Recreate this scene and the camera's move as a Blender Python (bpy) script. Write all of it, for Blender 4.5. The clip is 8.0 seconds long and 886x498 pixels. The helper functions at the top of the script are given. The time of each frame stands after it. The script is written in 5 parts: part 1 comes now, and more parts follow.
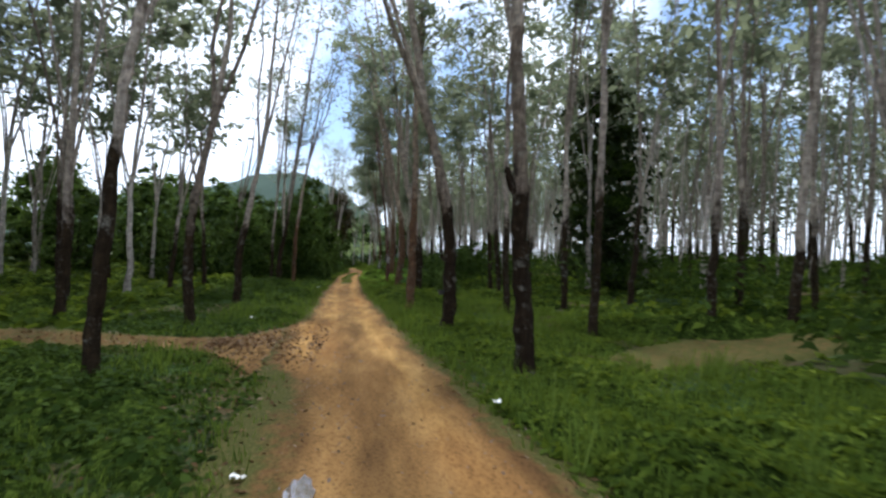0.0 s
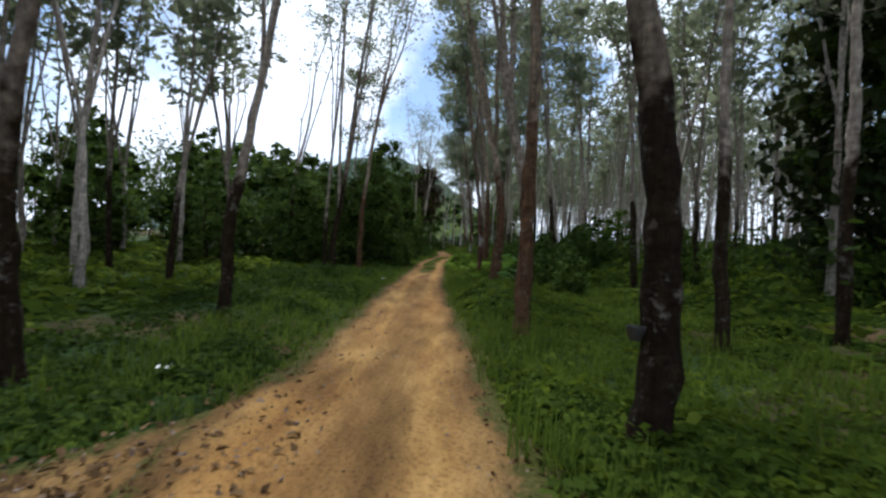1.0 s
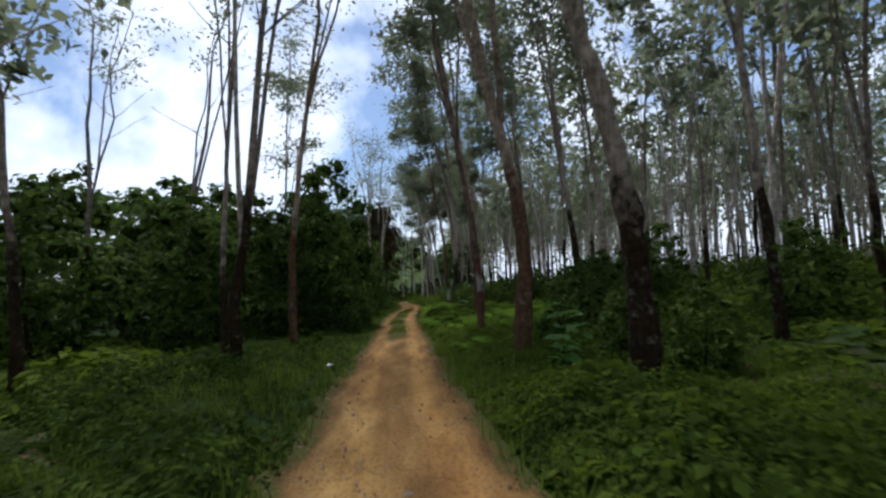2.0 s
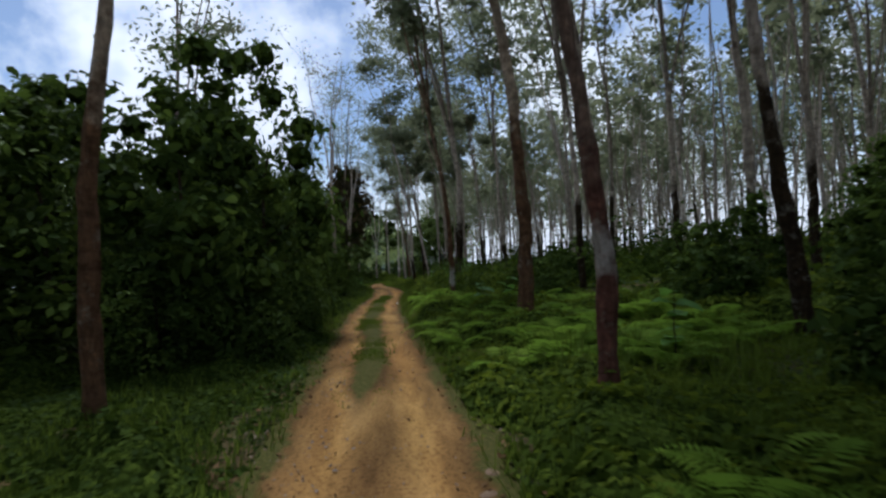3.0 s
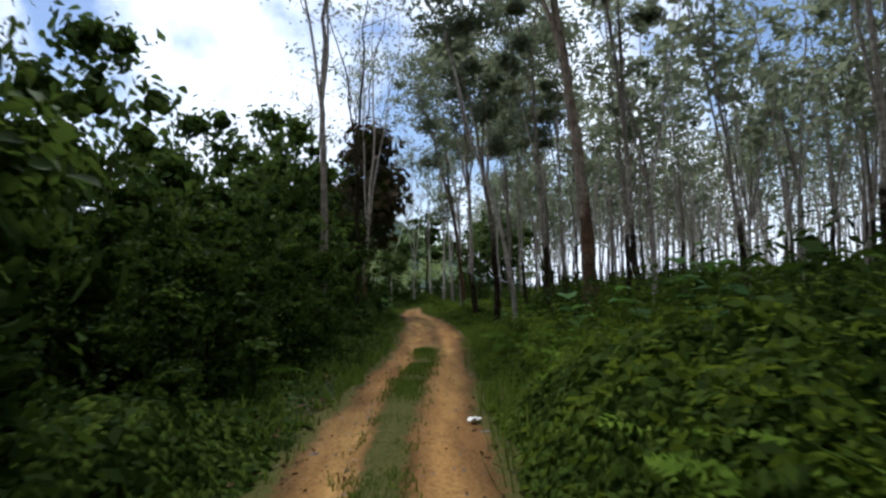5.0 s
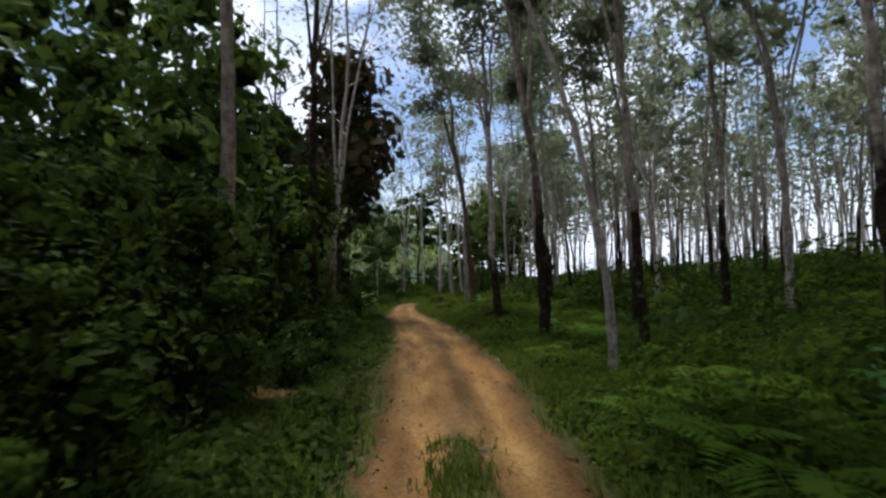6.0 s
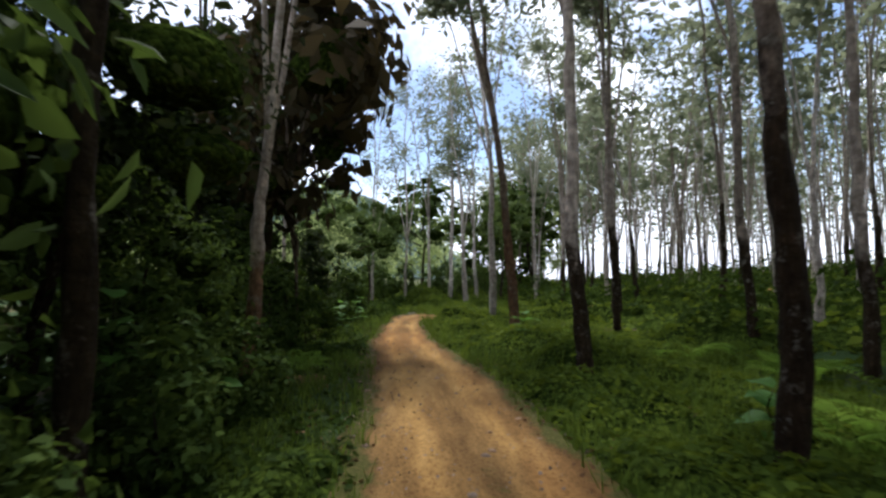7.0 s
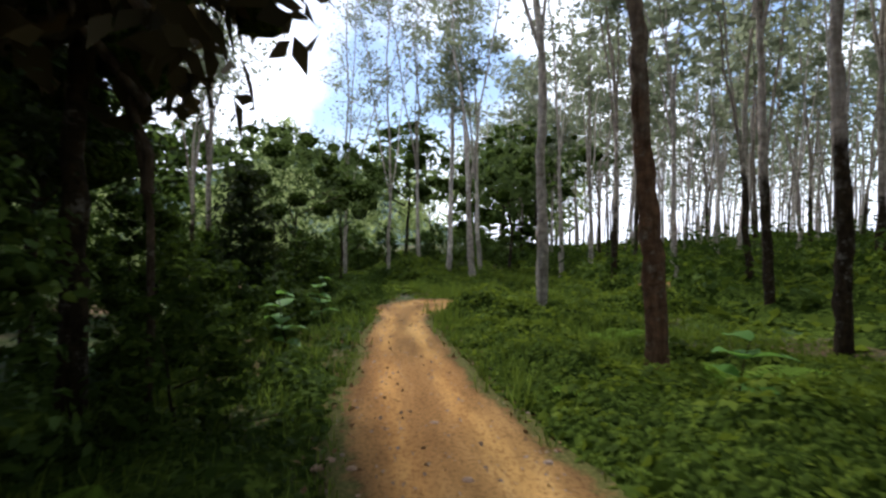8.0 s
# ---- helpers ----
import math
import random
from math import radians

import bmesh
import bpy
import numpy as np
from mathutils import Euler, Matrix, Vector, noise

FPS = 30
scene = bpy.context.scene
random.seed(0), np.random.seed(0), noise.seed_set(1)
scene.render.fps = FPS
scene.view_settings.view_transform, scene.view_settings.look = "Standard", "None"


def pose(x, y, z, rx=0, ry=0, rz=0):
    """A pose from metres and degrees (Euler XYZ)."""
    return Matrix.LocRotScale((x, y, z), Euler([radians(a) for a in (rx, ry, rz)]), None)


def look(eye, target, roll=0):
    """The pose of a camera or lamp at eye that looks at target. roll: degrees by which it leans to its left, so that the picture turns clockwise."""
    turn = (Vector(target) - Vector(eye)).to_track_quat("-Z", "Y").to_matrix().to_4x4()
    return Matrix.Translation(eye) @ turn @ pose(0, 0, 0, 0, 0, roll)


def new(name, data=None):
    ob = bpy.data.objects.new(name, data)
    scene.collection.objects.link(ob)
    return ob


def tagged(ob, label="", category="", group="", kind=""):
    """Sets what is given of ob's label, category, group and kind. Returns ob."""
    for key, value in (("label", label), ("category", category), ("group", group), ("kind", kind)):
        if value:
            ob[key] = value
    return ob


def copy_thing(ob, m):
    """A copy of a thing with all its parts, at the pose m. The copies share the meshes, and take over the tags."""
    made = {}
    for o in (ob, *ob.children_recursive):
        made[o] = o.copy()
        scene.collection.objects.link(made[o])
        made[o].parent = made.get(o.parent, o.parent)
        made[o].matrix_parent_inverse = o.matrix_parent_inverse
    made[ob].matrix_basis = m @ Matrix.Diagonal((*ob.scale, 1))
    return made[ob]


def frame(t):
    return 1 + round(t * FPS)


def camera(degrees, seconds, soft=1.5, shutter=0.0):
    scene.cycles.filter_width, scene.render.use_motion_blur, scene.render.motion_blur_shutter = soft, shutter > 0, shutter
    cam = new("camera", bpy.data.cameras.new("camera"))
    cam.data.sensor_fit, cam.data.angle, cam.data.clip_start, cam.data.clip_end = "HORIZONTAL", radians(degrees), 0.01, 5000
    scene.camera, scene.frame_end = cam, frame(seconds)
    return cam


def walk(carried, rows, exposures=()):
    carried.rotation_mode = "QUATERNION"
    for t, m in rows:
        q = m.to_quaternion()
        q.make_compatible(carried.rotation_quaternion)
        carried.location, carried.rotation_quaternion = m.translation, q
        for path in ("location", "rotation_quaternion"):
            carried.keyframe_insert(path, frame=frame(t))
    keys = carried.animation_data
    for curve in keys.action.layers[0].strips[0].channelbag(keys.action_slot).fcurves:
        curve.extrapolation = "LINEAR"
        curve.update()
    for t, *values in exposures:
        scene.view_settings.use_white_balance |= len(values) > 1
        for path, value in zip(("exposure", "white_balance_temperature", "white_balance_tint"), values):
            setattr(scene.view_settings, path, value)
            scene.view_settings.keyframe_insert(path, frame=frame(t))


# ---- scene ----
cam = camera(79.1, 8.0, soft=2.6, shutter=0.13)
# seconds, x, y, z, yaw, pitch, roll
PATH = [
    (0, 0.797, 1.981, 1.570, -8.05, 1.29, 2.34),
    (0.5, 1.070, 5.856, 1.480, 1.14, 3.31, 4.16),
    (1, 1.106, 9.703, 1.492, 1.73, -0.92, 3.04),
    (1.2, 0.967, 11.139, 1.426, 0.07, 2.03, 0.68),
    (2.3, -0.020, 20.277, 1.510, -4.55, 4.08, -3.18),
    (2.5, -0.138, 22.237, 1.532, -6.78, 3.46, -2.99),
    (3, -0.073, 26.835, 1.475, -6.03, 1.80, -2.53),
    (3.5, -0.152, 30.640, 1.454, -4.68, 2.74, -2.18),
    (4, -0.096, 34.737, 1.478, -2.43, 4.04, -1.98),
    (4.5, -0.213, 39.123, 1.361, -1.80, 8.08, -1.68),
    (5, -0.168, 42.697, 1.398, -1.80, 4.11, -1.01),
    (5.2, -0.267, 44.063, 1.375, -0.97, 4.57, -0.90),
    (6.3, -0.530, 52.638, 1.487, -3.55, 0.35, -0.95),
    (6.4, -0.525, 53.397, 1.503, -3.21, -4.46, -0.55),
    (6.5, -0.520, 54.162, 1.514, -2.17, -1.54, -0.53),
    (7, -0.574, 58.008, 1.479, -2.70, 3.03, 0.20),
    (7.5, -0.669, 61.593, 1.547, -0.73, 1.37, -0.28),
    (8, -1.174, 65.277, 1.489, -5.51, -0.60, 0.27),
]
# the camera's own brightening and darkening
EXPOSURES = [(0.0, 0.35), (0.5, 0.28), (1.0, 0.0), (2.5, -0.4), (3.5, -0.52), (4.0, -0.44), (4.5, -0.17), (5.2, -0.15), (6.5, -0.15), (7.0, 0.42), (7.5, 0.6), (8.0, 0.44)]
walk(cam, [(t, pose(x, y, z, 90 + pitch, 0, yaw) @ pose(0, 0, 0, 0, 0, roll))
           for t, x, y, z, yaw, pitch, roll in PATH], exposures=[(t, stops, 5720 if t < 6 else 5950, 10 if t < 6 else 14) for t, stops in EXPOSURES])

# ---- light: a bright tropical sky with white cloud, sun high ahead ----
SUN_HIGH, SUN_TURN = radians(64), radians(-16)      # height, and turn from +y towards -x
world = bpy.data.worlds.new("sky")
scene.world = world
world.use_nodes = True
wn = world.node_tree.nodes
wl = world.node_tree.links
wn.clear()
w_out = wn.new("ShaderNodeOutputWorld")
w_bg = wn.new("ShaderNodeBackground")
w_sky = wn.new("ShaderNodeTexSky")
w_sky.sky_type = "NISHITA"
w_sky.sun_disc = False
w_sky.sun_elevation = SUN_HIGH
w_sky.sun_rotation = SUN_TURN
w_co = wn.new("ShaderNodeTexCoord")
w_noise = wn.new("ShaderNodeTexNoise")
w_noise.inputs["Scale"].default_value = 2.6
w_noise.inputs["Detail"].default_value = 7.0
w_noise.inputs["Roughness"].default_value = 0.55
w_ramp = wn.new("ShaderNodeValToRGB")
w_ramp.color_ramp.elements[0].position = 0.44
w_ramp.color_ramp.elements[1].position = 0.54
w_mix = wn.new("ShaderNodeMix")
w_mix.data_type = "RGBA"
w_mix.inputs[7].default_value = (9.3, 9.6, 10.2, 1)
wl.new(w_co.outputs["Generated"], w_noise.inputs["Vector"])
wl.new(w_noise.outputs["Fac"], w_ramp.inputs["Fac"])
w_sep = wn.new("ShaderNodeSeparateXYZ")          # towards the horizon the cloud closes up
w_low = wn.new("ShaderNodeMapRange")
w_low.inputs["From Min"].default_value = 0.05
w_low.inputs["From Max"].default_value = 0.21
w_low.inputs["To Min"].default_value = 0.95
w_low.inputs["To Max"].default_value = 0.0
w_most = wn.new("ShaderNodeMath")
w_most.operation = "MAXIMUM"
wl.new(w_co.outputs["Generated"], w_sep.inputs[0])
wl.new(w_sep.outputs[2], w_low.inputs["Value"])
wl.new(w_low.outputs["Result"], w_most.inputs[0])
wl.new(w_ramp.outputs["Color"], w_most.inputs[1])
wl.new(w_most.outputs[0], w_mix.inputs[0])
wl.new(w_sky.outputs["Color"], w_mix.inputs[6])
wl.new(w_mix.outputs[2], w_bg.inputs["Color"])
w_bg.inputs["Strength"].default_value = 0.15
wl.new(w_bg.outputs["Background"], w_out.inputs["Surface"])

sun_data = bpy.data.lights.new("sun", "SUN")
sun_data.energy = 3.6
sun_data.angle = radians(9)
sun_data.color = (1.0, 0.95, 0.87)
sun = new("sun", sun_data)
sun_way = Vector((math.sin(SUN_TURN) * math.cos(SUN_HIGH), math.cos(SUN_TURN) * math.cos(SUN_HIGH), math.sin(SUN_HIGH)))
sun.matrix_basis = look(sun_way * 80, (0, 0, 0))


# ---- materials ----
def material(name):
    m = bpy.data.materials.new(name)
    m.use_nodes = True
    n, l = m.node_tree.nodes, m.node_tree.links
    return m, n, l, n["Principled BSDF"]


def noise_node(n, l, vec, scale, detail=4.0, rough=0.55):
    t = n.new("ShaderNodeTexNoise")
    t.inputs["Scale"].default_value = scale
    t.inputs["Detail"].default_value = detail
    t.inputs["Roughness"].default_value = rough
    if vec is not None:
        l.new(vec, t.inputs["Vector"])
    return t.outputs["Fac"]


def ramp(n, l, fac, stops):
    r = n.new("ShaderNodeValToRGB")
    e = r.color_ramp.elements
    while len(e) < len(stops):
        e.new(0.5)
    for el, (p, c) in zip(e, stops):
        el.position = p
        el.color = (*c, 1) if len(c) == 3 else c
    l.new(fac, r.inputs["Fac"])
    return r.outputs["Color"]


def mixed(n, l, fac, a, b, mode="MIX"):
    m = n.new("ShaderNodeMix")
    m.data_type = "RGBA"
    m.blend_type = mode
    for sock, v in ((m.inputs[0], fac), (m.inputs[6], a), (m.inputs[7], b)):
        if isinstance(v, (int, float)):
            sock.default_value = v
        elif isinstance(v, tuple):
            sock.default_value = (*v, 1)
        else:
            l.new(v, sock)
    return m.outputs[2]


def calc(n, l, op, a, b=0.0, clamp=False):
    m = n.new("ShaderNodeMath")
    m.operation = op
    m.use_clamp = clamp
    for sock, v in ((m.inputs[0], a), (m.inputs[1], b)):
        if isinstance(v, (int, float)):
            sock.default_value = v
        else:
            l.new(v, sock)
    return m.outputs[0]


def bump(n, l, bsdf, height, strength, distance):
    b = n.new("ShaderNodeBump")
    b.inputs["Strength"].default_value = strength
    b.inputs["Distance"].default_value = distance
    l.new(height, b.inputs["Height"])
    l.new(b.outputs["Normal"], bsdf.inputs["Normal"])


def mat_dirt():
    m, n, l, p = material("laterite_dirt")
    pos = n.new("ShaderNodeNewGeometry").outputs["Position"]
    along = n.new("ShaderNodeMapping")          # wheels draw the stains out along the track
    along.inputs["Scale"].default_value = (1.0, 0.22, 1.0)
    l.new(pos, along.inputs["Vector"])
    big = noise_node(n, l, along.outputs["Vector"], 0.6, 3)
    mid = noise_node(n, l, along.outputs["Vector"], 2.6, 6, 0.6)
    fine = noise_node(n, l, pos, 28, 4, 0.7)
    base = ramp(n, l, mid, [(0.3, (0.17, 0.095, 0.032)), (0.5, (0.265, 0.155, 0.051)), (0.72, (0.345, 0.215, 0.08))])
    red = mixed(n, l, ramp(n, l, big, [(0.42, (0, 0, 0)), (0.62, (1, 1, 1))]), base, (0.24, 0.114, 0.036))
    half = n.new("ShaderNodeMix")
    half.data_type = "RGBA"
    half.inputs[0].default_value = 0.55
    l.new(base, half.inputs[6])
    l.new(red, half.inputs[7])
    grit = ramp(n, l, fine, [(0.34, (0.5, 0.45, 0.42)), (0.5, (1, 1, 1)), (0.7, (1.15, 1.12, 1.05))])
    col = mixed(n, l, 1.0, half.outputs[2], grit, "MULTIPLY")
    # loose dark grit on the shoulders, packed pale ruts
    track = n.new("ShaderNodeAttribute")
    track.attribute_name = "wear"
    tone = ramp(n, l, calc(n, l, "ADD", calc(n, l, "MULTIPLY", track.outputs["Fac"], 0.5), calc(n, l, "MULTIPLY", calc(n, l, "SUBTRACT", mid, 0.5), 0.5)),
                [(0.27, (0.45, 0.46, 0.52)), (0.5, (0.84, 0.84, 0.87)), (0.70, (1.25, 1.25, 1.2))])
    col = mixed(n, l, 1.0, col, tone, "MULTIPLY")
    # grass and mould creep in where the ground is little worn
    worn = n.new("ShaderNodeAttribute")
    worn.attribute_name = "wear"
    patchy = noise_node(n, l, pos, 5.5, 6, 0.7)
    f = calc(n, l, "ADD", worn.outputs["Fac"], calc(n, l, "MULTIPLY", calc(n, l, "SUBTRACT", patchy, 0.5), 1.5))
    f = ramp(n, l, f, [(0.30, (0, 0, 0)), (0.62, (1, 1, 1))])
    turf = ramp(n, l, fine, [(0.3, (0.035, 0.03, 0.010)), (0.5, (0.055, 0.06, 0.014)), (0.7, (0.12, 0.085, 0.035))])
    col = mixed(n, l, f, turf, col)
    l.new(col, p.inputs["Base Color"])
    p.inputs["Roughness"].default_value = 0.95
    p.inputs["Specular IOR Level"].default_value = 0.06
    h = calc(n, l, "ADD", calc(n, l, "MULTIPLY", fine, 0.35), mid)
    bump(n, l, p, h, 0.6, 0.03)
    return m


def mat_ground():
    m, n, l, p = material("forest_floor")
    pos = n.new("ShaderNodeNewGeometry").outputs["Position"]
    big = noise_node(n, l, pos, 0.22, 4)
    mid = noise_node(n, l, pos, 1.7, 5)
    fine = noise_node(n, l, pos, 17, 5, 0.7)
    green = ramp(n, l, mid, [(0.3, (0.016, 0.032, 0.009)), (0.55, (0.032, 0.066, 0.014)), (0.75, (0.055, 0.095, 0.022))])
    brown = ramp(n, l, fine, [(0.3, (0.06, 0.035, 0.018)), (0.6, (0.17, 0.10, 0.05)), (0.8, (0.24, 0.15, 0.075))])
    f = ramp(n, l, calc(n, l, "ADD", calc(n, l, "MULTIPLY", big, 0.75), calc(n, l, "MULTIPLY", fine, 0.25)),
             [(0.47, (0, 0, 0)), (0.62, (1, 1, 1))])
    col = mixed(n, l, f, green, brown)
    l.new(col, p.inputs["Base Color"])
    p.inputs["Roughness"].default_value = 0.95
    p.inputs["Specular IOR Level"].default_value = 0.15
    bump(n, l, p, calc(n, l, "ADD", mid, fine), 0.9, 0.08)
    return m


def mat_bark(name, pale, dark, panel=2.3, white=0.0, brown_to=0.0):
    """Bark: pale grey above, the dark tapped panel below it, lichen patches."""
    m, n, l, p = material(name)
    co = n.new("ShaderNodeTexCoord").outputs["Object"]
    info = n.new("ShaderNodeObjectInfo").outputs["Random"]
    stretch = n.new("ShaderNodeMapping")
    stretch.inputs["Scale"].default_value = (9, 9, 1.6)
    l.new(co, stretch.inputs["Vector"])
    grain = noise_node(n, l, stretch.outputs["Vector"], 2.2, 6, 0.7)
    blot = noise_node(n, l, co, 2.7, 5, 0.6)
    rings = noise_node(n, l, co, 13, 4, 0.65)
    a = ramp(n, l, grain, [(0.3, tuple(c * 0.5 for c in pale)), (0.55, pale), (0.75, tuple(min(1, c * 1.35) for c in pale))])
    b = ramp(n, l, grain, [(0.3, tuple(c * 0.45 for c in dark)), (0.6, dark), (0.8, tuple(c * 2.2 for c in dark))])
    sep = n.new("ShaderNodeSeparateXYZ")
    l.new(co, sep.inputs[0])
    edge = calc(n, l, "ADD", calc(n, l, "MULTIPLY", info, 1.6), panel - 0.8)
    side = calc(n, l, "MULTIPLY", calc(n, l, "SUBTRACT", blot, 0.5), 3.2)
    above = calc(n, l, "ADD", calc(n, l, "SUBTRACT", sep.outputs[2], edge), side, )
    f = calc(n, l, "MULTIPLY", above, 1.7, True)
    tone = n.new("ShaderNodeObjectInfo").outputs["Random"]
    shade = ramp(n, l, calc(n, l, "FRACT", calc(n, l, "MULTIPLY", tone, 7.3)), [(0.0, (0.55, 0.50, 0.47)), (0.5, (0.9, 0.86, 0.84)), (1.0, (1.25, 1.22, 1.2))])
    a = mixed(n, l, 1.0, a, shade, "MULTIPLY")
    col = mixed(n, l, f, b, a)
    flat = n.new("ShaderNodeMapping")
    flat.inputs["Scale"].default_value = (4.0, 4.0, 5.5)
    l.new(co, flat.inputs["Vector"])
    scars = noise_node(n, l, flat.outputs["Vector"], 1.5, 4, 0.65)
    col = mixed(n, l, 1.0, col, ramp(n, l, scars, [(0.36, (0.62, 0.58, 0.54)), (0.52, (0.95, 0.94, 0.92)), (0.7, (1.5, 1.42, 1.3))]), "MULTIPLY")
    patches = noise_node(n, l, co, 4.5, 7, 0.75)
    lich = ramp(n, l, patches, [(0.55, (0, 0, 0)), (0.64, (1, 1, 1))])
    lich2 = calc(n, l, "MULTIPLY", lich, 0.5)
    col = mixed(n, l, lich2, col, ramp(n, l, rings, [(0.35, (0.10, 0.085, 0.06)), (0.62, (0.36, 0.335, 0.27))]))
    if white:
        low = calc(n, l, "MULTIPLY", calc(n, l, "SUBTRACT", white, calc(n, l, "ADD", sep.outputs[2], calc(n, l, "MULTIPLY", side, 0.45))), 3.5, True)
        if brown_to:
            low = calc(n, l, "MULTIPLY", low, calc(n, l, "MULTIPLY", calc(n, l, "SUBTRACT", calc(n, l, "ADD", sep.outputs[2], calc(n, l, "MULTIPLY", side, 0.5)), brown_to), 3.0, True))
        col = mixed(n, l, calc(n, l, "MULTIPLY", low, 0.85), col, ramp(n, l, grain, [(0.3, (0.20, 0.185, 0.155)), (0.5, (0.42, 0.40, 0.36)), (0.7, (0.60, 0.59, 0.54))]))
    l.new(col, p.inputs["Base Color"])
    p.inputs["Roughness"].default_value = 0.88
    p.inputs["Specular IOR Level"].default_value = 0.08
    bump(n, l, p, calc(n, l, "ADD", calc(n, l, "ADD", grain, scars), calc(n, l, "MULTIPLY", rings, 0.6)), 1.0, 0.05)
    return m


def mat_leaf(name, dark, mid, bright, through_col, amount=0.35, rough=0.62, patch=0.5, gloss=0.03):
    """Leaves: each leaf its own tone, light shining through them."""
    m, n, l, p = material(name)
    geo = n.new("ShaderNodeNewGeometry")
    rnd = geo.outputs["Random Per Island"]
    wide = noise_node(n, l, geo.outputs["Position"], patch, 3)
    f = calc(n, l, "ADD", calc(n, l, "MULTIPLY", rnd, 0.36), calc(n, l, "MULTIPLY", calc(n, l, "SUBTRACT", wide, 0.25), 1.1))
    col = ramp(n, l, f, [(0.1, dark), (0.5, mid), (0.92, bright)])
    l.new(col, p.inputs["Base Color"])
    p.inputs["Roughness"].default_value = rough
    p.inputs["Specular IOR Level"].default_value = gloss
    tr = n.new("ShaderNodeBsdfTranslucent")
    tcol = mixed(n, l, 0.6, col, through_col)
    l.new(tcol, tr.inputs["Color"])
    mx = n.new("ShaderNodeMixShader")
    mx.inputs[0].default_value = amount
    l.new(p.outputs["BSDF"], mx.inputs[1])
    l.new(tr.outputs["BSDF"], mx.inputs[2])
    out = n["Material Output"]
    l.new(mx.outputs[0], out.inputs["Surface"])
    return m


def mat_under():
    """Matted creepers: leaf-sized cells, each its own green, darkened for shade between leaves."""
    m, n, l, p = material("shade_dark_matting")
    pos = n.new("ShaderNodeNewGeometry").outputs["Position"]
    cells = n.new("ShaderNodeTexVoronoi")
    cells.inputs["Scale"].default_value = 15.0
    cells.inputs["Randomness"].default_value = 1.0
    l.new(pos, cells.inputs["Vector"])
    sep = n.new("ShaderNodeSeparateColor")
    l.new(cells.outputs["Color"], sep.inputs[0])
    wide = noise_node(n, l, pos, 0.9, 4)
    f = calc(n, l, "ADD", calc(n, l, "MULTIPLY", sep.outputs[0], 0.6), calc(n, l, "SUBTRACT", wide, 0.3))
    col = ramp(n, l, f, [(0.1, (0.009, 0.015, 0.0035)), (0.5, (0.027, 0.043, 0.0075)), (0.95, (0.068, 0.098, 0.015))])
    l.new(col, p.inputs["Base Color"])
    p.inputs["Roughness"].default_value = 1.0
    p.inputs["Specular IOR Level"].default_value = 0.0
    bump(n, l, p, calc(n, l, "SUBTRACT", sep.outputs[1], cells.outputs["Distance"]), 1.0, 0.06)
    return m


def mat_stone():
    m, n, l, p = material("weathered_stone")
    co = n.new("ShaderNodeTexCoord").outputs["Object"]
    info = n.new("ShaderNodeObjectInfo").outputs["Random"]
    g = noise_node(n, l, co, 9, 6, 0.65)
    a = ramp(n, l, g, [(0.3, (0.07, 0.05, 0.036)), (0.6, (0.16, 0.12, 0.09)), (0.8, (0.25, 0.20, 0.155))])
    col = mixed(n, l, calc(n, l, "MULTIPLY", info, 0.6), a, (0.28, 0.16, 0.075))
    l.new(col, p.inputs["Base Color"])
    p.inputs["Roughness"].default_value = 0.85
    bump(n, l, p, g, 0.6, 0.02)
    return m


def mat_plain(name, a, b, rough=0.6, scale=6.0):
    m, n, l, p = material(name)
    co = n.new("ShaderNodeTexCoord").outputs["Object"]
    g = noise_node(n, l, co, scale, 5, 0.6)
    l.new(ramp(n, l, g, [(0.3, a), (0.7, b)]), p.inputs["Base Color"])
    p.inputs["Roughness"].default_value = rough
    return m


def mat_water():
    m, n, l, p = material("muddy_water")
    pos = n.new("ShaderNodeNewGeometry").outputs["Position"]
    p.inputs["Base Color"].default_value = (0.11, 0.075, 0.045, 1)
    p.inputs["Roughness"].default_value = 0.04
    p.inputs["Specular IOR Level"].default_value = 1.0
    p.inputs["IOR"].default_value = 2.2
    bump(n, l, p, noise_node(n, l, pos, 6, 2), 0.05, 0.02)
    return m


DIRT, FLOOR, STONE, WATER = mat_dirt(), mat_ground(), mat_stone(), mat_water()
BARK = mat_bark("rubber_bark", (0.40, 0.35, 0.295), (0.036, 0.024, 0.013))
BARK_PALE = mat_bark("pale_bark", (0.56, 0.51, 0.45), (0.40, 0.35, 0.30), 1.0)
BARK_WHITE = mat_bark("white_footed_bark", (0.26, 0.18, 0.12), (0.13, 0.07, 0.036), 2.8, 1.2, 0.4)
BARK_BAND = mat_bark("white_banded_bark", (0.27, 0.20, 0.16), (0.13, 0.06, 0.045), 2.8, 1.8, 1.25)
BARK_RED = mat_bark("reddish_bark", (0.33, 0.265, 0.20), (0.15, 0.085, 0.048), 3.0)
BARK_MIXED = mat_bark("brown_footed_bark", (0.56, 0.50, 0.42), (0.21, 0.13, 0.07), 1.3)
BARK_OLD = mat_bark("old_tapped_bark", (0.36, 0.31, 0.25), (0.028, 0.018, 0.010), 3.0)
BARK_FOOT = mat_bark("pale_footed_dark_bark", (0.30, 0.26, 0.21), (0.075, 0.055, 0.036), 1.6)
BARK_DARK = mat_bark("dark_bark", (0.065, 0.05, 0.03), (0.036, 0.027, 0.015), 3.0)
